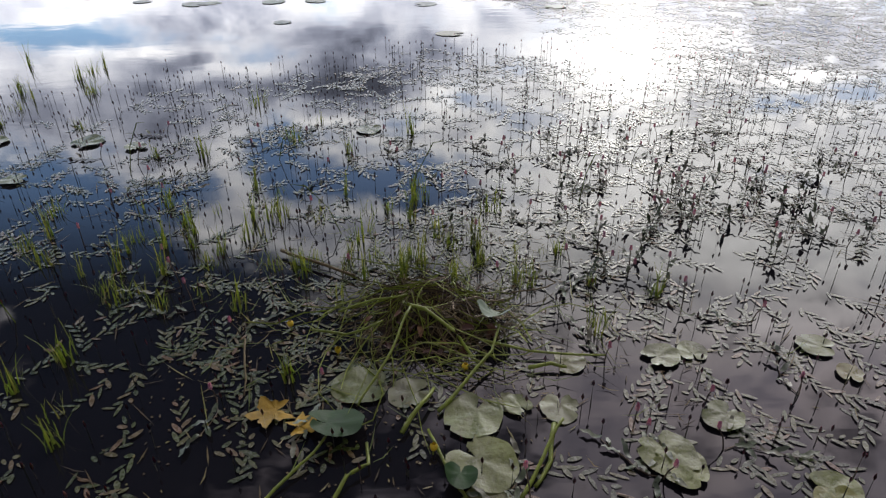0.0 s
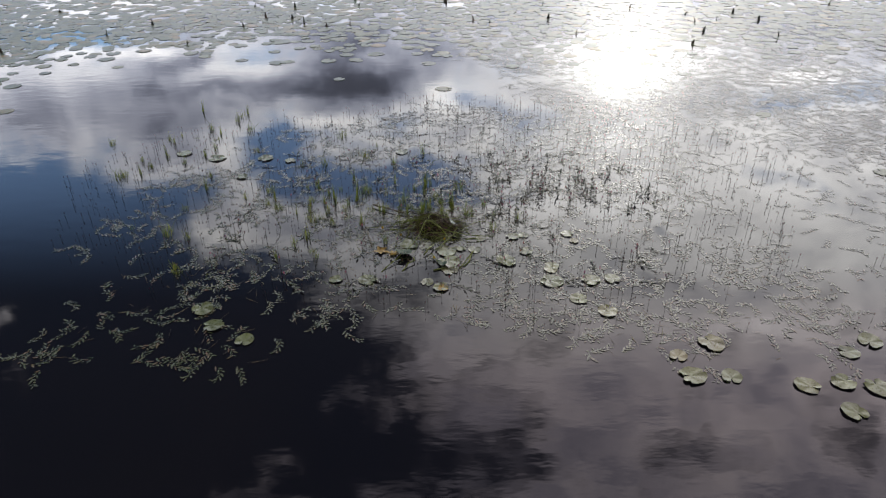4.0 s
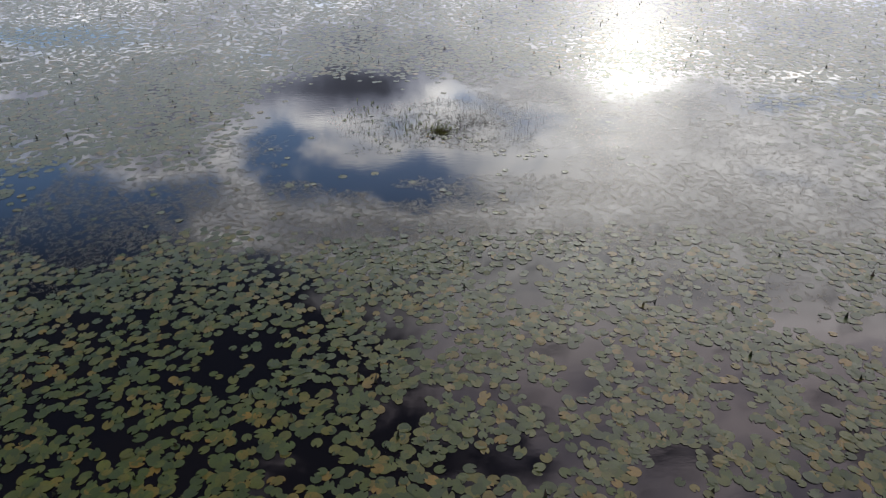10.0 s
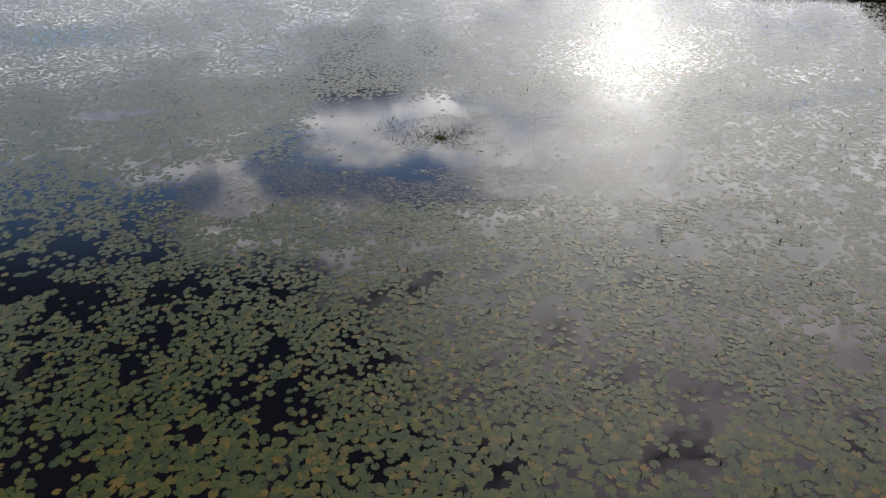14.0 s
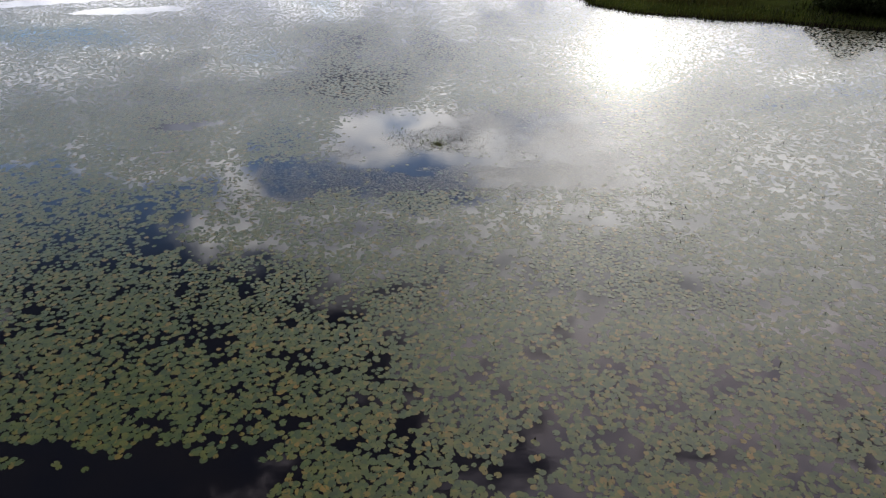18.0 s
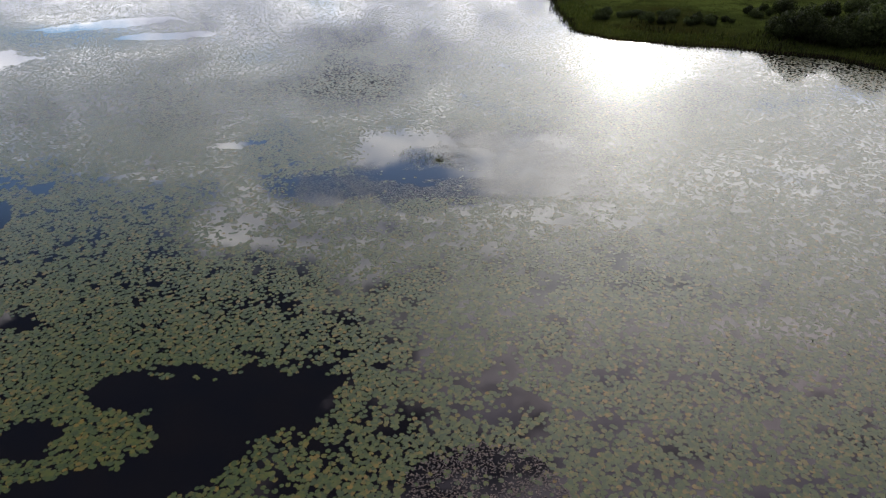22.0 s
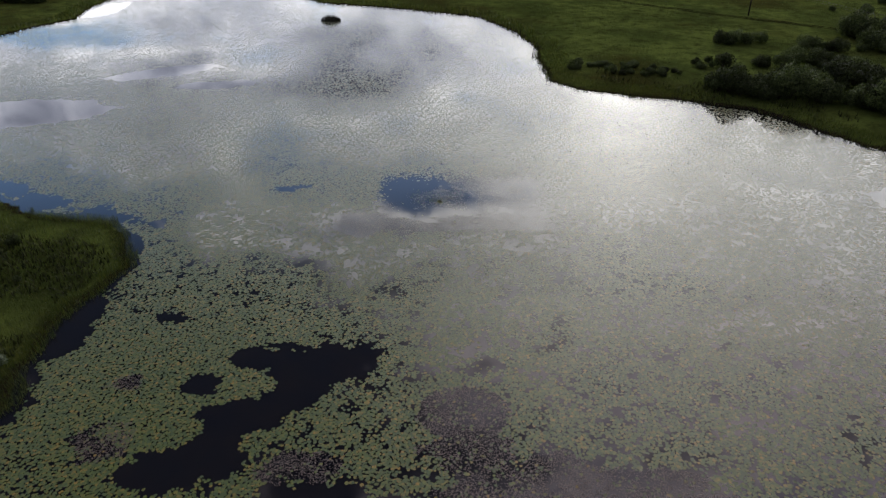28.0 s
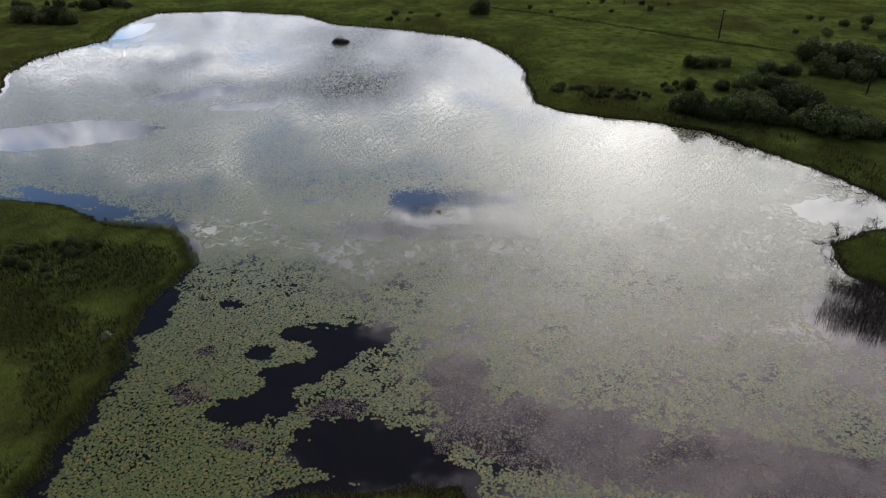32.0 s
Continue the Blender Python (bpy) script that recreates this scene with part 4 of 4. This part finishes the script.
# ---- single lily pads by the nest ----
def pad_mesh(name, mat, seed, curl=0.0, torn=0.0, lobes=False):
    """One lily leaf 1 m across: a stalk notch, a waved rim, faint ribs, and a curl if it stands proud."""
    r = random.Random(seed)
    rim, rings = 36, 4
    ph = [r.random() * math.tau for _ in range(4)]
    verts, faces = [(0.12, 0, 0.0)], []
    for i in range(1, rings + 1):
        f = i / rings
        for k in range(rim + 1):
            a = 0.16 + (math.tau - 0.32) * k / rim
            w = 1 + 0.03 * math.sin(3 * a + ph[0]) + 0.02 * math.sin(7 * a + ph[1])
            if lobes:
                w *= 0.78 + 0.22 * math.sin(5 * a + ph[2]) + 0.12 * math.sin(11 * a + ph[3])
            if torn and i == rings and r.random() < torn:
                w *= 0.80 + 0.15 * r.random()
            end = min(1.0, 4 * min(k, rim - k) / rim + 0.72)
            x, y = 0.5 * f * w * end * math.cos(a), 0.44 * f * w * end * math.sin(a)
            z = 0.012 * f * math.sin(5 * a + ph[2]) + curl * (f * f) * (0.5 + 0.5 * math.cos(2 * a + ph[3])) + 0.004 * (k % 2) * f
            verts.append((x + 0.12 * (1 - f), y, z))
    n = rim + 1
    for k in range(rim):
        faces.append((0, 1 + k, 2 + k))
    for i in range(rings - 1):
        for k in range(rim):
            o = 1 + i * n + k
            faces.append((o, o + n, o + n + 1, o + 1))
    return mesh_from(name, verts, faces, mat, True)


PAD_SHAPES = [pad_mesh("pad_blade", M_PAD_ONE, 40 + k, 0.02, 0.06) for k in range(5)]
bed = tagged(new("lily_pad_bed"), "bed of round lily pads, green with a few yellow, overlapping", "lily pads")
pick = random.Random(5)
for x, y in zip(*NEAREST):
    k = 0.22 + 0.12 * pick.random()
    m = Matrix.LocRotScale((x, y, 0.008 + 0.016 * pick.random()), Euler((pick.gauss(0, 0.025), pick.gauss(0, 0.025), pick.random() * math.tau)), (k, k, k))
    part("lily_pad", PAD_SHAPES[pick.randrange(5)], bed, "", m)


def lily_pad(me, x, y, size, turn, label, tilt=(0, 0), z=0.012, group="lily pads about the nest"):
    ob = tagged(new("lily_pad", me), label, "lily pad", group)
    ob.matrix_basis = Matrix.LocRotScale((x, y, z), Euler((radians(tilt[0]), radians(tilt[1]), radians(turn))), (size, size, size))
    return ob


LOOSE_NEAR = [(-0.27, -0.36, 0.24), (0.17, -0.53, 0.25), (0.19, -0.76, 0.27), (0.97, -0.20, 0.17), (1.11, -0.17, 0.14), (1.65, -0.14, 0.17), (1.10, -0.55, 0.17), (0.84, -0.73, 0.23), (1.35, -0.88, 0.17), (1.70, -0.32, 0.12), (0.34, -0.48, 0.12), (0.10, -1.29, 0.18), (1.33, -0.94, 0.17), (1.30, -1.19, 0.27), (1.73, -1.18, 0.22), (1.97, -1.16, 0.19), (1.54, -1.53, 0.2), (1.79, -1.75, 0.22), (-2.35, -1.64, 0.24), (-2.16, -1.93, 0.21), (-1.79, -2.16, 0.2), (-0.70, -1.13, 0.22), (-1.05, -1.11, 0.16), (0.87, -0.78, 0.2)]
LOOSE_WEST = [(-3.38, 2.39, 0.28), (-2.62, 2.37, 0.26), (-2.21, 2.26, 0.18), (-2.79, 1.67, 0.18), (-0.51, 2.58, 0.22), (-3.96, 2.61, 0.25), (-4.9, -5.5, 0.28), (-5.12, -5.6, 0.24), (-6.4, -2.85, 0.26), (-7.3, -1.85, 0.26)]
LOOSE_EAST = [(2.65, -2.28, 0.26), (2.32, -2.74, 0.25), (2.66, -2.75, 0.2), (3.27, -2.88, 0.23), (3.6, -2.84, 0.22), (3.86, -2.91, 0.24), (3.86, -2.44, 0.2), (4.15, -2.28, 0.24), (3.5, -3.2, 0.22), (4.4, -2.9, 0.22), (2.56, -4.33, 0.29), (2.27, -4.76, 0.28), (2.21, -6.75, 0.29), (2.33, -7.02, 0.3), (1.53, -7.79, 0.26), (1.9, -8.0, 0.27), (2.1, -8.05, 0.25), (4.89, -4.57, 0.3), (2.28, -2.46, 0.18)]
NEST_PADS = [pad_mesh("pad_by_nest", M_PAD_NEST, 50 + k, 0.03, 0.08) for k in range(4)]
for k, (x, y, size) in enumerate(LOOSE_NEAR + LOOSE_WEST + LOOSE_EAST):
    lily_pad(NEST_PADS[k % 4], x, y, size, 67 * k % 360, "floating green lily pad with a notched rim", (0, 0), 0.010 + 0.002 * (k % 4))
PAD_OLD = pad_mesh("pad_old", M_PAD_OLD, 61, 0.03, 0.15)
for x, y, size, turn in ((-0.07, -0.40, 0.19, 20), (0.30, -0.46, 0.12, 130), (0.50, -0.49, 0.17, 80), (0.58, -0.23, 0.15, 200), (-0.05, -1.18, 0.16, 250), (0.2, -0.95, 0.2, 300)):
    lily_pad(PAD_OLD, x, y, size, turn, "yellowing lily pad lying half drowned beside the nest", (0, 0), 0.006)
lily_pad(pad_mesh("pad_deep", M_PAD_DARK, 71, 0.10), -0.34, -0.60, 0.22, 190, "glossy deep green lily pad tilted above the water", (14, -10), 0.05)
lily_pad(pad_mesh("pad_upturned", M_PAD_PALE, 72, 0.30), 0.28, 0.0, 0.17, 40, "pale upturned lily leaf leaning on the nest", (-10, 25), 0.09)
lily_pad(pad_mesh("pad_curled", M_PAD_DARK, 73, 0.22), 0.11, -0.83, 0.13, 80, "small curled green lily leaf by the nest", (10, 10), 0.03)
for x, y, size, turn in ((-0.60, -0.51, 0.20, 30), (-0.46, -0.57, 0.16, 200)):
    lily_pad(pad_mesh("torn_leaf", M_YELLOW, int(90 + turn), 0.06, 0.5, True), x, y, size, turn, "torn bright yellow lily leaf beside the nest", (4, 3), 0.014)
lily_pad(pad_mesh("leaf_yellow", M_YELLOW, 97, 0.05, 0.3), 0.12, -1.31, 0.13, 60, "small orange-yellow dying lily leaf", (3, 0), 0.016)


def lily_flower(x, y, turn):
    ob = tagged(new("lily_flower"), "yellow globe-shaped water-lily bud on a green stalk", "flower", "yellow lily buds")
    part("stalk", mesh_from("stalk", *tube([(0, 0, -0.06), (0.004, 0, 0.0), (0, 0, 0.035)], (0.005, 0.005, 0.005), 6), M_STALK), ob)
    v_, f_ = [], []
    for i in range(5):
        for k in range(5):
            a, e = -0.55 + 1.1 * k / 4, -0.9 + 2.1 * i / 4
            rr = 0.020 * math.cos(e * 0.75)
            v_.append((rr * math.cos(a), rr * math.sin(a), 0.05 + 0.020 * math.sin(e)))
    for i in range(4):
        for k in range(4):
            o = i * 5 + k
            f_.append((o, o + 1, o + 6, o + 5))
    petal = mesh_from("petal", v_, f_, M_PETAL, True)
    for k in range(6):
        part("petal", petal, ob, "", pose(0, 0, 0, 0, 0, 60 * k))
    ob.matrix_basis = pose(x, y, 0.0, 8, 5, turn) @ Matrix.Scale(0.7, 4)


for x, y, turn in ((-0.39, -0.16, 0), (0.14, -0.28, 70), (0.02, -0.71, 140), (-0.62, 0.02, 200)):
    lily_flower(x, y, turn)


def stalk(points, thick, label, mat=None, category="stalk"):
    """One long leaf stalk or stick lying on the water."""
    pts = []
    for k in range(len(points) - 1):
        for i in range(4):
            pts.append(Vector(points[k]).lerp(Vector(points[k + 1]), i / 4) + Vector((noise.noise((k + i * 0.3, thick * 900, 1)) * 0.012, noise.noise((k + i * 0.3, thick * 700, 5)) * 0.012, 0)))
    pts.append(Vector(points[-1]))
    me = mesh_from("stalk", *tube(pts, [thick * (1 - 0.35 * i / len(pts)) for i in range(len(pts))], 7), mat or M_STALK, True)
    return tagged(new("lily_stalk" if mat is None else "stick", me), label, category, "stalks about the nest" if mat is None else "")


STALKS = [
    [(0.22, -0.12, 0.05), (0.42, -0.18, 0.03), (0.74, -0.20, 0.02)], [(0.30, -0.92, 0.0), (0.40, -0.75, 0.03), (0.49, -0.60, 0.06)],
    [(0.46, -0.58, 0.02), (0.43, -0.75, 0.01), (0.36, -0.86, 0.01)], [(-0.56, -0.95, 0.0), (-0.44, -0.78, 0.03), (-0.36, -0.66, 0.05)],
    [(-0.33, -0.95, 0.0), (-0.27, -0.82, 0.03), (-0.20, -0.78, 0.03), (-0.22, -0.66, 0.01)], [(-0.12, 0.06, 0.12), (-0.02, -0.02, 0.14), (0.10, -0.12, 0.10), (0.20, -0.24, 0.02)],
    [(-0.08, 0.02, 0.13), (-0.14, -0.18, 0.09), (-0.21, -0.34, 0.05), (-0.27, -0.48, 0.02)], [(0.04, -0.52, 0.02), (0.14, -0.38, 0.04), (0.26, -0.22, 0.06), (0.30, -0.06, 0.08)],
    [(-0.10, -0.62, 0.02), (-0.02, -0.5, 0.05), (0.02, -0.40, 0.03)], [(-0.42, 0.12, 0.03), (-0.25, 0.14, 0.08), (-0.1, 0.12, 0.12)], [(0.02, -0.95, 0.01), (0.13, -0.9, 0.01), (0.0, -0.62, 0.03)],
    [(0.40, -0.27, 0.02), (0.50, -0.26, 0.03), (0.56, -0.27, 0.02)], [(-0.52, 0.0, 0.02), (-0.36, -0.08, 0.05), (-0.2, -0.05, 0.1)],
]
for k, pts in enumerate(STALKS):
    stalk(pts, 0.0065 + 0.0015 * (k % 3), "thick yellow-green lily stalk lying bent over the nest")
stalk([(-0.80, 0.68, 0.03), (-0.6, 0.55, 0.035), (-0.38, 0.42, 0.03)], 0.010, "brown waterlogged stick beside the nest", M_STRAW, "stick")
stalk([(0.36, 0.24, 0.03), (0.50, 0.25, 0.05), (0.60, 0.31, 0.05), (0.57, 0.36, 0.04), (0.50, 0.38, 0.03)], 0.004, "pale curled reed loop beside the nest", M_STRAW, "reed")
stalk([(-0.80, -0.08, 0.03), (-0.76, -0.25, 0.03), (-0.72, -0.42, 0.02)], 0.005, "pale straight reed piece afloat", M_STRAW, "reed")


# ---- bistort plants with pink spikes ----
def leaf_blade(length, width, seed, droop=0.0):
    r = random.Random(seed)
    v_, f_ = [], []
    for i in range(6):
        f = i / 5
        w = width / 2 * math.sin(math.pi * (0.08 + 0.9 * f)) ** 0.45 if i < 5 else 0.002
        z = -droop * f * f * length + 0.006 * math.sin(7 * f + 6 * r.random())
        v_ += [(f * length, -w, z + 0.15 * w), (f * length, 0, z), (f * length, w, z + 0.15 * w)]
    for i in range(5):
        o = i * 3
        f_ += [(o, o + 1, o + 4, o + 3), (o + 1, o + 2, o + 5, o + 4)]
    return mesh_from("leaf", v_, f_, M_BISTORT_ONE, True)


M_BISTORT_ONE = leafy("bistort_blade", [(0.0, (0.035, 0.05, 0.02)), (0.6, (0.06, 0.08, 0.03)), (1.0, (0.09, 0.085, 0.045))], 0.32, 0.5, 60.0, island=False)
M_STEM = leafy("bistort_stem", [(0.0, (0.04, 0.03, 0.018)), (1.0, (0.10, 0.07, 0.035))], 0.5, 0.4, 60.0, island=False)
LEAVES = [leaf_blade(0.068, 0.019, 1), leaf_blade(0.052, 0.016, 2, 0.1), leaf_blade(0.080, 0.020, 3, 0.05)]


def spike_mesh(length, radius, seed):
    """A flower spike: many small buds round an axis."""
    r = random.Random(seed)
    pieces = []
    for k in range(26):
        a, f = k * 2.4, k / 26
        c = Vector((math.cos(a) * radius * (0.95 - 0.45 * f), math.sin(a) * radius * (0.95 - 0.45 * f), f * length))
        s = radius * (0.55 + 0.2 * r.random())
        pieces.append(([c + Vector(o) * s for o in ((1, 0, 0), (-0.5, 0.87, 0), (-0.5, -0.87, 0), (0, 0, 1.2), (0, 0, -0.9))], [(0, 1, 3), (1, 2, 3), (2, 0, 3), (1, 0, 4), (2, 1, 4), (0, 2, 4)]))
    return mesh_from("spike", *join(pieces), M_PINK)


def bistort_plant(seed, height, upright):
    r = random.Random(seed)
    ob = tagged(new("bistort_plant"), "water bistort with a pink flower spike and floating leaves" if not upright else "upright leafy bistort shoot over the water", "water plant", "bistort plants round the nest")
    lean = (r.gauss(0, 0.02), r.gauss(0, 0.02))
    part("stem", mesh_from("stem", *tube([(0, 0, -0.03), (lean[0] * 0.4, lean[1] * 0.4, height * 0.5), (lean[0], lean[1], height)], (0.0032, 0.0028, 0.002), 5), M_STEM), ob)
    if not upright or r.random() < 0.5:
        part("flower_spike", spike_mesh(0.028, 0.0065, seed), ob, "small pink flower spike", pose(lean[0], lean[1], height - 0.004))
    turn, cx, cy = r.random() * 360, 0.0, 0.0
    if not upright:
        run = [(0, 0, 0.004)]
        for k in range(6):
            turn += r.gauss(0, 16)
            cx, cy = cx + 0.042 * math.cos(radians(turn)), cy + 0.042 * math.sin(radians(turn))
            run.append((cx, cy, 0.005))
            side = (1 if k % 2 else -1) * r.uniform(20, 62)
            part("leaf", LEAVES[k % 3], ob, "", pose(cx, cy, 0.008 + 0.004 * (k % 3), r.gauss(0, 9), r.gauss(-4, 7), turn + side))
        part("runner", mesh_from("runner", *tube(run, [0.0022] * len(run), 4), M_STEM), ob)
    else:
        for k in range(7):
            part("leaf", LEAVES[k % 3], ob, "", pose(lean[0] * k / 7, lean[1] * k / 7, height * (0.2 + 0.75 * k / 7), 0, r.gauss(-25, 25), 137 * k + r.gauss(0, 18)))
    return ob


KINDS = [bistort_plant(1, 0.10, False), bistort_plant(2, 0.14, False), bistort_plant(3, 0.075, False), bistort_plant(4, 0.13, True), bistort_plant(5, 0.10, True)]
unused = list(KINDS)
spot = random.Random(21)
placed = 0
while placed < 150:
    if placed < 100:
        x, y = spot.uniform(-2.6, 2.8), spot.uniform(-1.3, 2.6)
        kind = spot.randrange(3)
    else:
        x, y = spot.gauss(1.7, 0.6), spot.gauss(1.0, 0.35)
        kind = 3 + spot.randrange(2)
    if math.hypot(x, y / 0.9) < 0.55 or spot.random() > 0.15 + float(bistort_density(np.array([x]), np.array([y]))[0]):
        continue
    m = pose(x, y, 0, 0, 0, spot.random() * 360)
    if unused and KINDS.index(unused[-1]) == kind:
        unused.pop().matrix_basis = m
    else:
        copy_thing(KINDS[kind], m)
    placed += 1
for ob in unused:
    ob.matrix_basis = pose(spot.uniform(-2, 2), 1.6 + spot.random(), 0)

# litter on the water: bits of stem and leaf about the nest
lx_, ly_ = scatter(-2.2, 2.4, -1.5, 2.2, 0.055, lambda x, y: np.exp(-(((x - 0.05) / 0.85) ** 2 + ((y - 0.1) / 0.75) ** 2)) * 0.75 * (np.hypot(x, y) > 0.3))
tagged(new("plant_litter", leaflets("litter", lx_, ly_, 0.06, 0.006, M_STRAW, 0.3, 0.003, RNG.random(len(lx_)) * math.tau, True)), "scattered bits of dead stems afloat about the nest", "plant litter", kind="stuff")
lx_, ly_ = scatter(-3.5, 4, -2.5, 4, 0.12, lambda x, y: np.minimum(bistort_density(x, y), 1) * 0.5)
tagged(new("plant_litter", leaflets("runner_bits", lx_, ly_, 0.16, 0.005, M_STRAW, 0.12, 0.003, RNG.random(len(lx_)) * math.tau, True)), "thin brown creeping stems floating among the leaves", "plant litter", kind="stuff")

lx_, ly_ = scatter(-1.9, 1.6, -1.4, 1.4, 0.026, lambda x, y: np.exp(-(((x + 0.25) / 0.75) ** 2 + ((y + 0.05) / 0.6) ** 2)) * 0.8 * smooth01((fbm(x, y, 0.35, 3) + 0.12) / 0.2))
tagged(new("plant_litter", leaflets("specks", lx_, ly_, 0.016, 0.008, M_STRAW, 0.2, 0.002, RNG.random(len(lx_)) * math.tau, True)), "film of fine brown plant specks on the water about the nest", "plant litter", kind="stuff")

# the many stems past those
def stem_field(x, y, lo, hi, name):
    h = lo + (hi - lo) * RNG.random(len(x))
    root = np.stack([x, y, np.full(len(x), -0.02)], 1)
    ob = tagged(new(name, blades(name, np.concatenate([root, root]), np.concatenate([h, h]), 0.0062, M_REED, 0.05, 2, 8)), "crowd of thin dark bistort stems over the water", "water plants", kind="stuff")
    top = np.stack([x, y, h - 0.02], 1)
    o = np.array([(0.0065, 0, 0.014), (0, 0.0065, 0.018), (-0.0065, 0, 0.018), (0, -0.0065, 0.018)])
    tip, foot = top + (0, 0, 0.036), top
    co = np.stack([np.stack([foot, top + o[k], tip, top + o[(k + 1) % 4]], 1) for k in range(4)], 1).reshape(-1, 4, 3)
    tagged(new("bistort_spikes", mesh_fast("spikes", co, 4, M_PINK)), "crowd of small pink bistort flower spikes", "flowers", kind="stuff")
    return ob


sx_, sy_ = scatter(-6, 7, -3.0, 7.0, 0.13, lambda x, y: patch(x, y, [(0.8, 1.4, 4.8, 3.6, 0), (-2, 1.8, 3.4, 2.6, 0)], 0.5) * 0.55 * (np.hypot(x, y) > 0.55))
stem_field(sx_, sy_, 0.05, 0.13, "bistort_stems")
sx_, sy_ = scatter(-14, 30, -16, 10, 0.5, lambda x, y: bistort_density(x, y) * 0.6)
stem_field(sx_, sy_, 0.05, 0.11, "bistort_stems")
sx_, sy_ = scatter(-60, 60, -62, 40, 1.4, lambda x, y: (pad_density(x, y) > 0.3) * 0.55)
stub = np.stack([sx_, sy_, np.zeros(len(sx_))], 1)
tagged(new("seed_heads", blades("seed_heads", stub, 0.10 + 0.12 * RNG.random(len(sx_)), 0.09, M_REED, 0.3, 2, 9)), "scattered dark seed heads above the lily pads", "seed heads", kind="stuff")


# ---- tufts of rush and grass standing in the water ----
def tuft(seed, count, height, spread, thick):
    r = np.random.default_rng(seed)
    a, d = r.random(count) * math.tau, spread * np.sqrt(r.random(count))
    roots = np.stack([d * np.cos(a), d * np.sin(a), np.full(count, -0.04)], 1)
    return blades("tuft", roots, height * (0.45 + 0.7 * r.random(count)), thick, M_RUSH, 0.28, 4, seed)


M_RUSH = leafy("rush_blade", [(0.0, (0.055, 0.085, 0.012)), (0.6, (0.12, 0.16, 0.022)), (1.0, (0.22, 0.21, 0.05))], 0.4, 0.4, 30.0, trans=0.45)
gx_, gy_ = scatter(-1.9, 1.8, -1.3, 1.6, 0.085, lambda x, y: np.exp(-(((x + 0.15) / 0.8) ** 2 + ((y - 0.1) / 0.6) ** 2)) * 0.8 * (np.hypot(x, y) > 0.22))
tagged(new("fallen_blades", leaflets("fallen_blades", gx_, gy_, 0.24, 0.006, M_RUSH, 0.25, 0.006, RNG.random(len(gx_)) * math.tau, True)), "tangle of green rush blades lying round the nest", "rushes", kind="stuff")
TUFTS = [tuft(31, 20, 0.22, 0.05, 0.010), tuft(32, 28, 0.18, 0.08, 0.010), tuft(33, 12, 0.26, 0.04, 0.009), tuft(34, 9, 0.15, 0.05, 0.009)]
SPOTS = [(-0.56, -0.30), (-1.28, 0.20), (-1.78, 0.48), (-1.44, 0.33), (-0.90, 0.20), (-1.16, 0.58), (-1.62, 0.54), (-1.44, -0.50), (-1.35, -0.65), (-0.90, 1.15), (-1.05, 1.08), (-1.28, 1.20), (-1.43, 1.02), (-3.16, 3.64), (-3.63, 3.49), (-3.65, 3.17), (-1.66, -0.35), (-2.23, 0.78), (-2.15, 0.90), (-0.64, 1.15), (-0.26, 1.17), (-0.39, 0.87), (-0.12, 1.06), (0.11, 0.50), (0.25, 0.55), (-0.31, 0.62), (-0.43, 0.62), (-0.61, 0.63), (-0.60, 2.12), (-1.07, 2.42), (0.42, 0.4), (-0.45, 0.3)]
grow = random.Random(9)
for k in range(len(SPOTS) + 100):
    if k < len(SPOTS):
        x, y = SPOTS[k]
    elif k >= len(SPOTS) + 72:
        x, y = grow.gauss(0.05, 0.33), grow.gauss(0.62, 0.2)
    elif k < len(SPOTS) + 44:
        x, y = grow.gauss(-1.2, 0.9), grow.gauss(1.0, 0.7)
    else:
        x, y = grow.gauss(-3.9, 0.7), grow.gauss(2.6, 1.2)
    if math.hypot(x, y - 0.08) < 0.34:
        continue
    ob = tagged(new("rush_tuft", TUFTS[k % 4]), "upright tuft of green rush blades rising from the water", "rushes", "rush tufts round the nest")
    f = (0.75 + 0.5 * grow.random()) * (0.7 if k >= len(SPOTS) + 72 else 0.9)
    ob.matrix_basis = Matrix.LocRotScale((x, y, 0), Euler((0, 0, grow.random() * math.tau)), (f, f, f))
# long bent culms
for x, y, dx, dy, h in ((-0.15, 1.15, 0.20, 0.15, 0.42), (-2.05, 1.75, 0.12, 0.1, 0.36), (-1.1, 2.0, 0.2, -0.1, 0.3), (-0.5, 0.9, -0.25, 0.1, 0.28), (0.9, 1.3, 0.1, 0.05, 0.3), (-1.9, 0.1, -0.15, 0.0, 0.25)):
    tagged(new("rush_culm", mesh_from("culm", *tube([(x, y, -0.03), (x + dx * 0.3, y + dy * 0.3, h * 0.55), (x + dx * 0.8, y + dy * 0.8, h * 0.95), (x + dx * 1.15, y + dy * 1.15, h * 0.93)], (0.003, 0.0028, 0.0035, 0.001), 5), M_RUSH)), "single long rush stem bending over the water", "rush", "long rush stems")
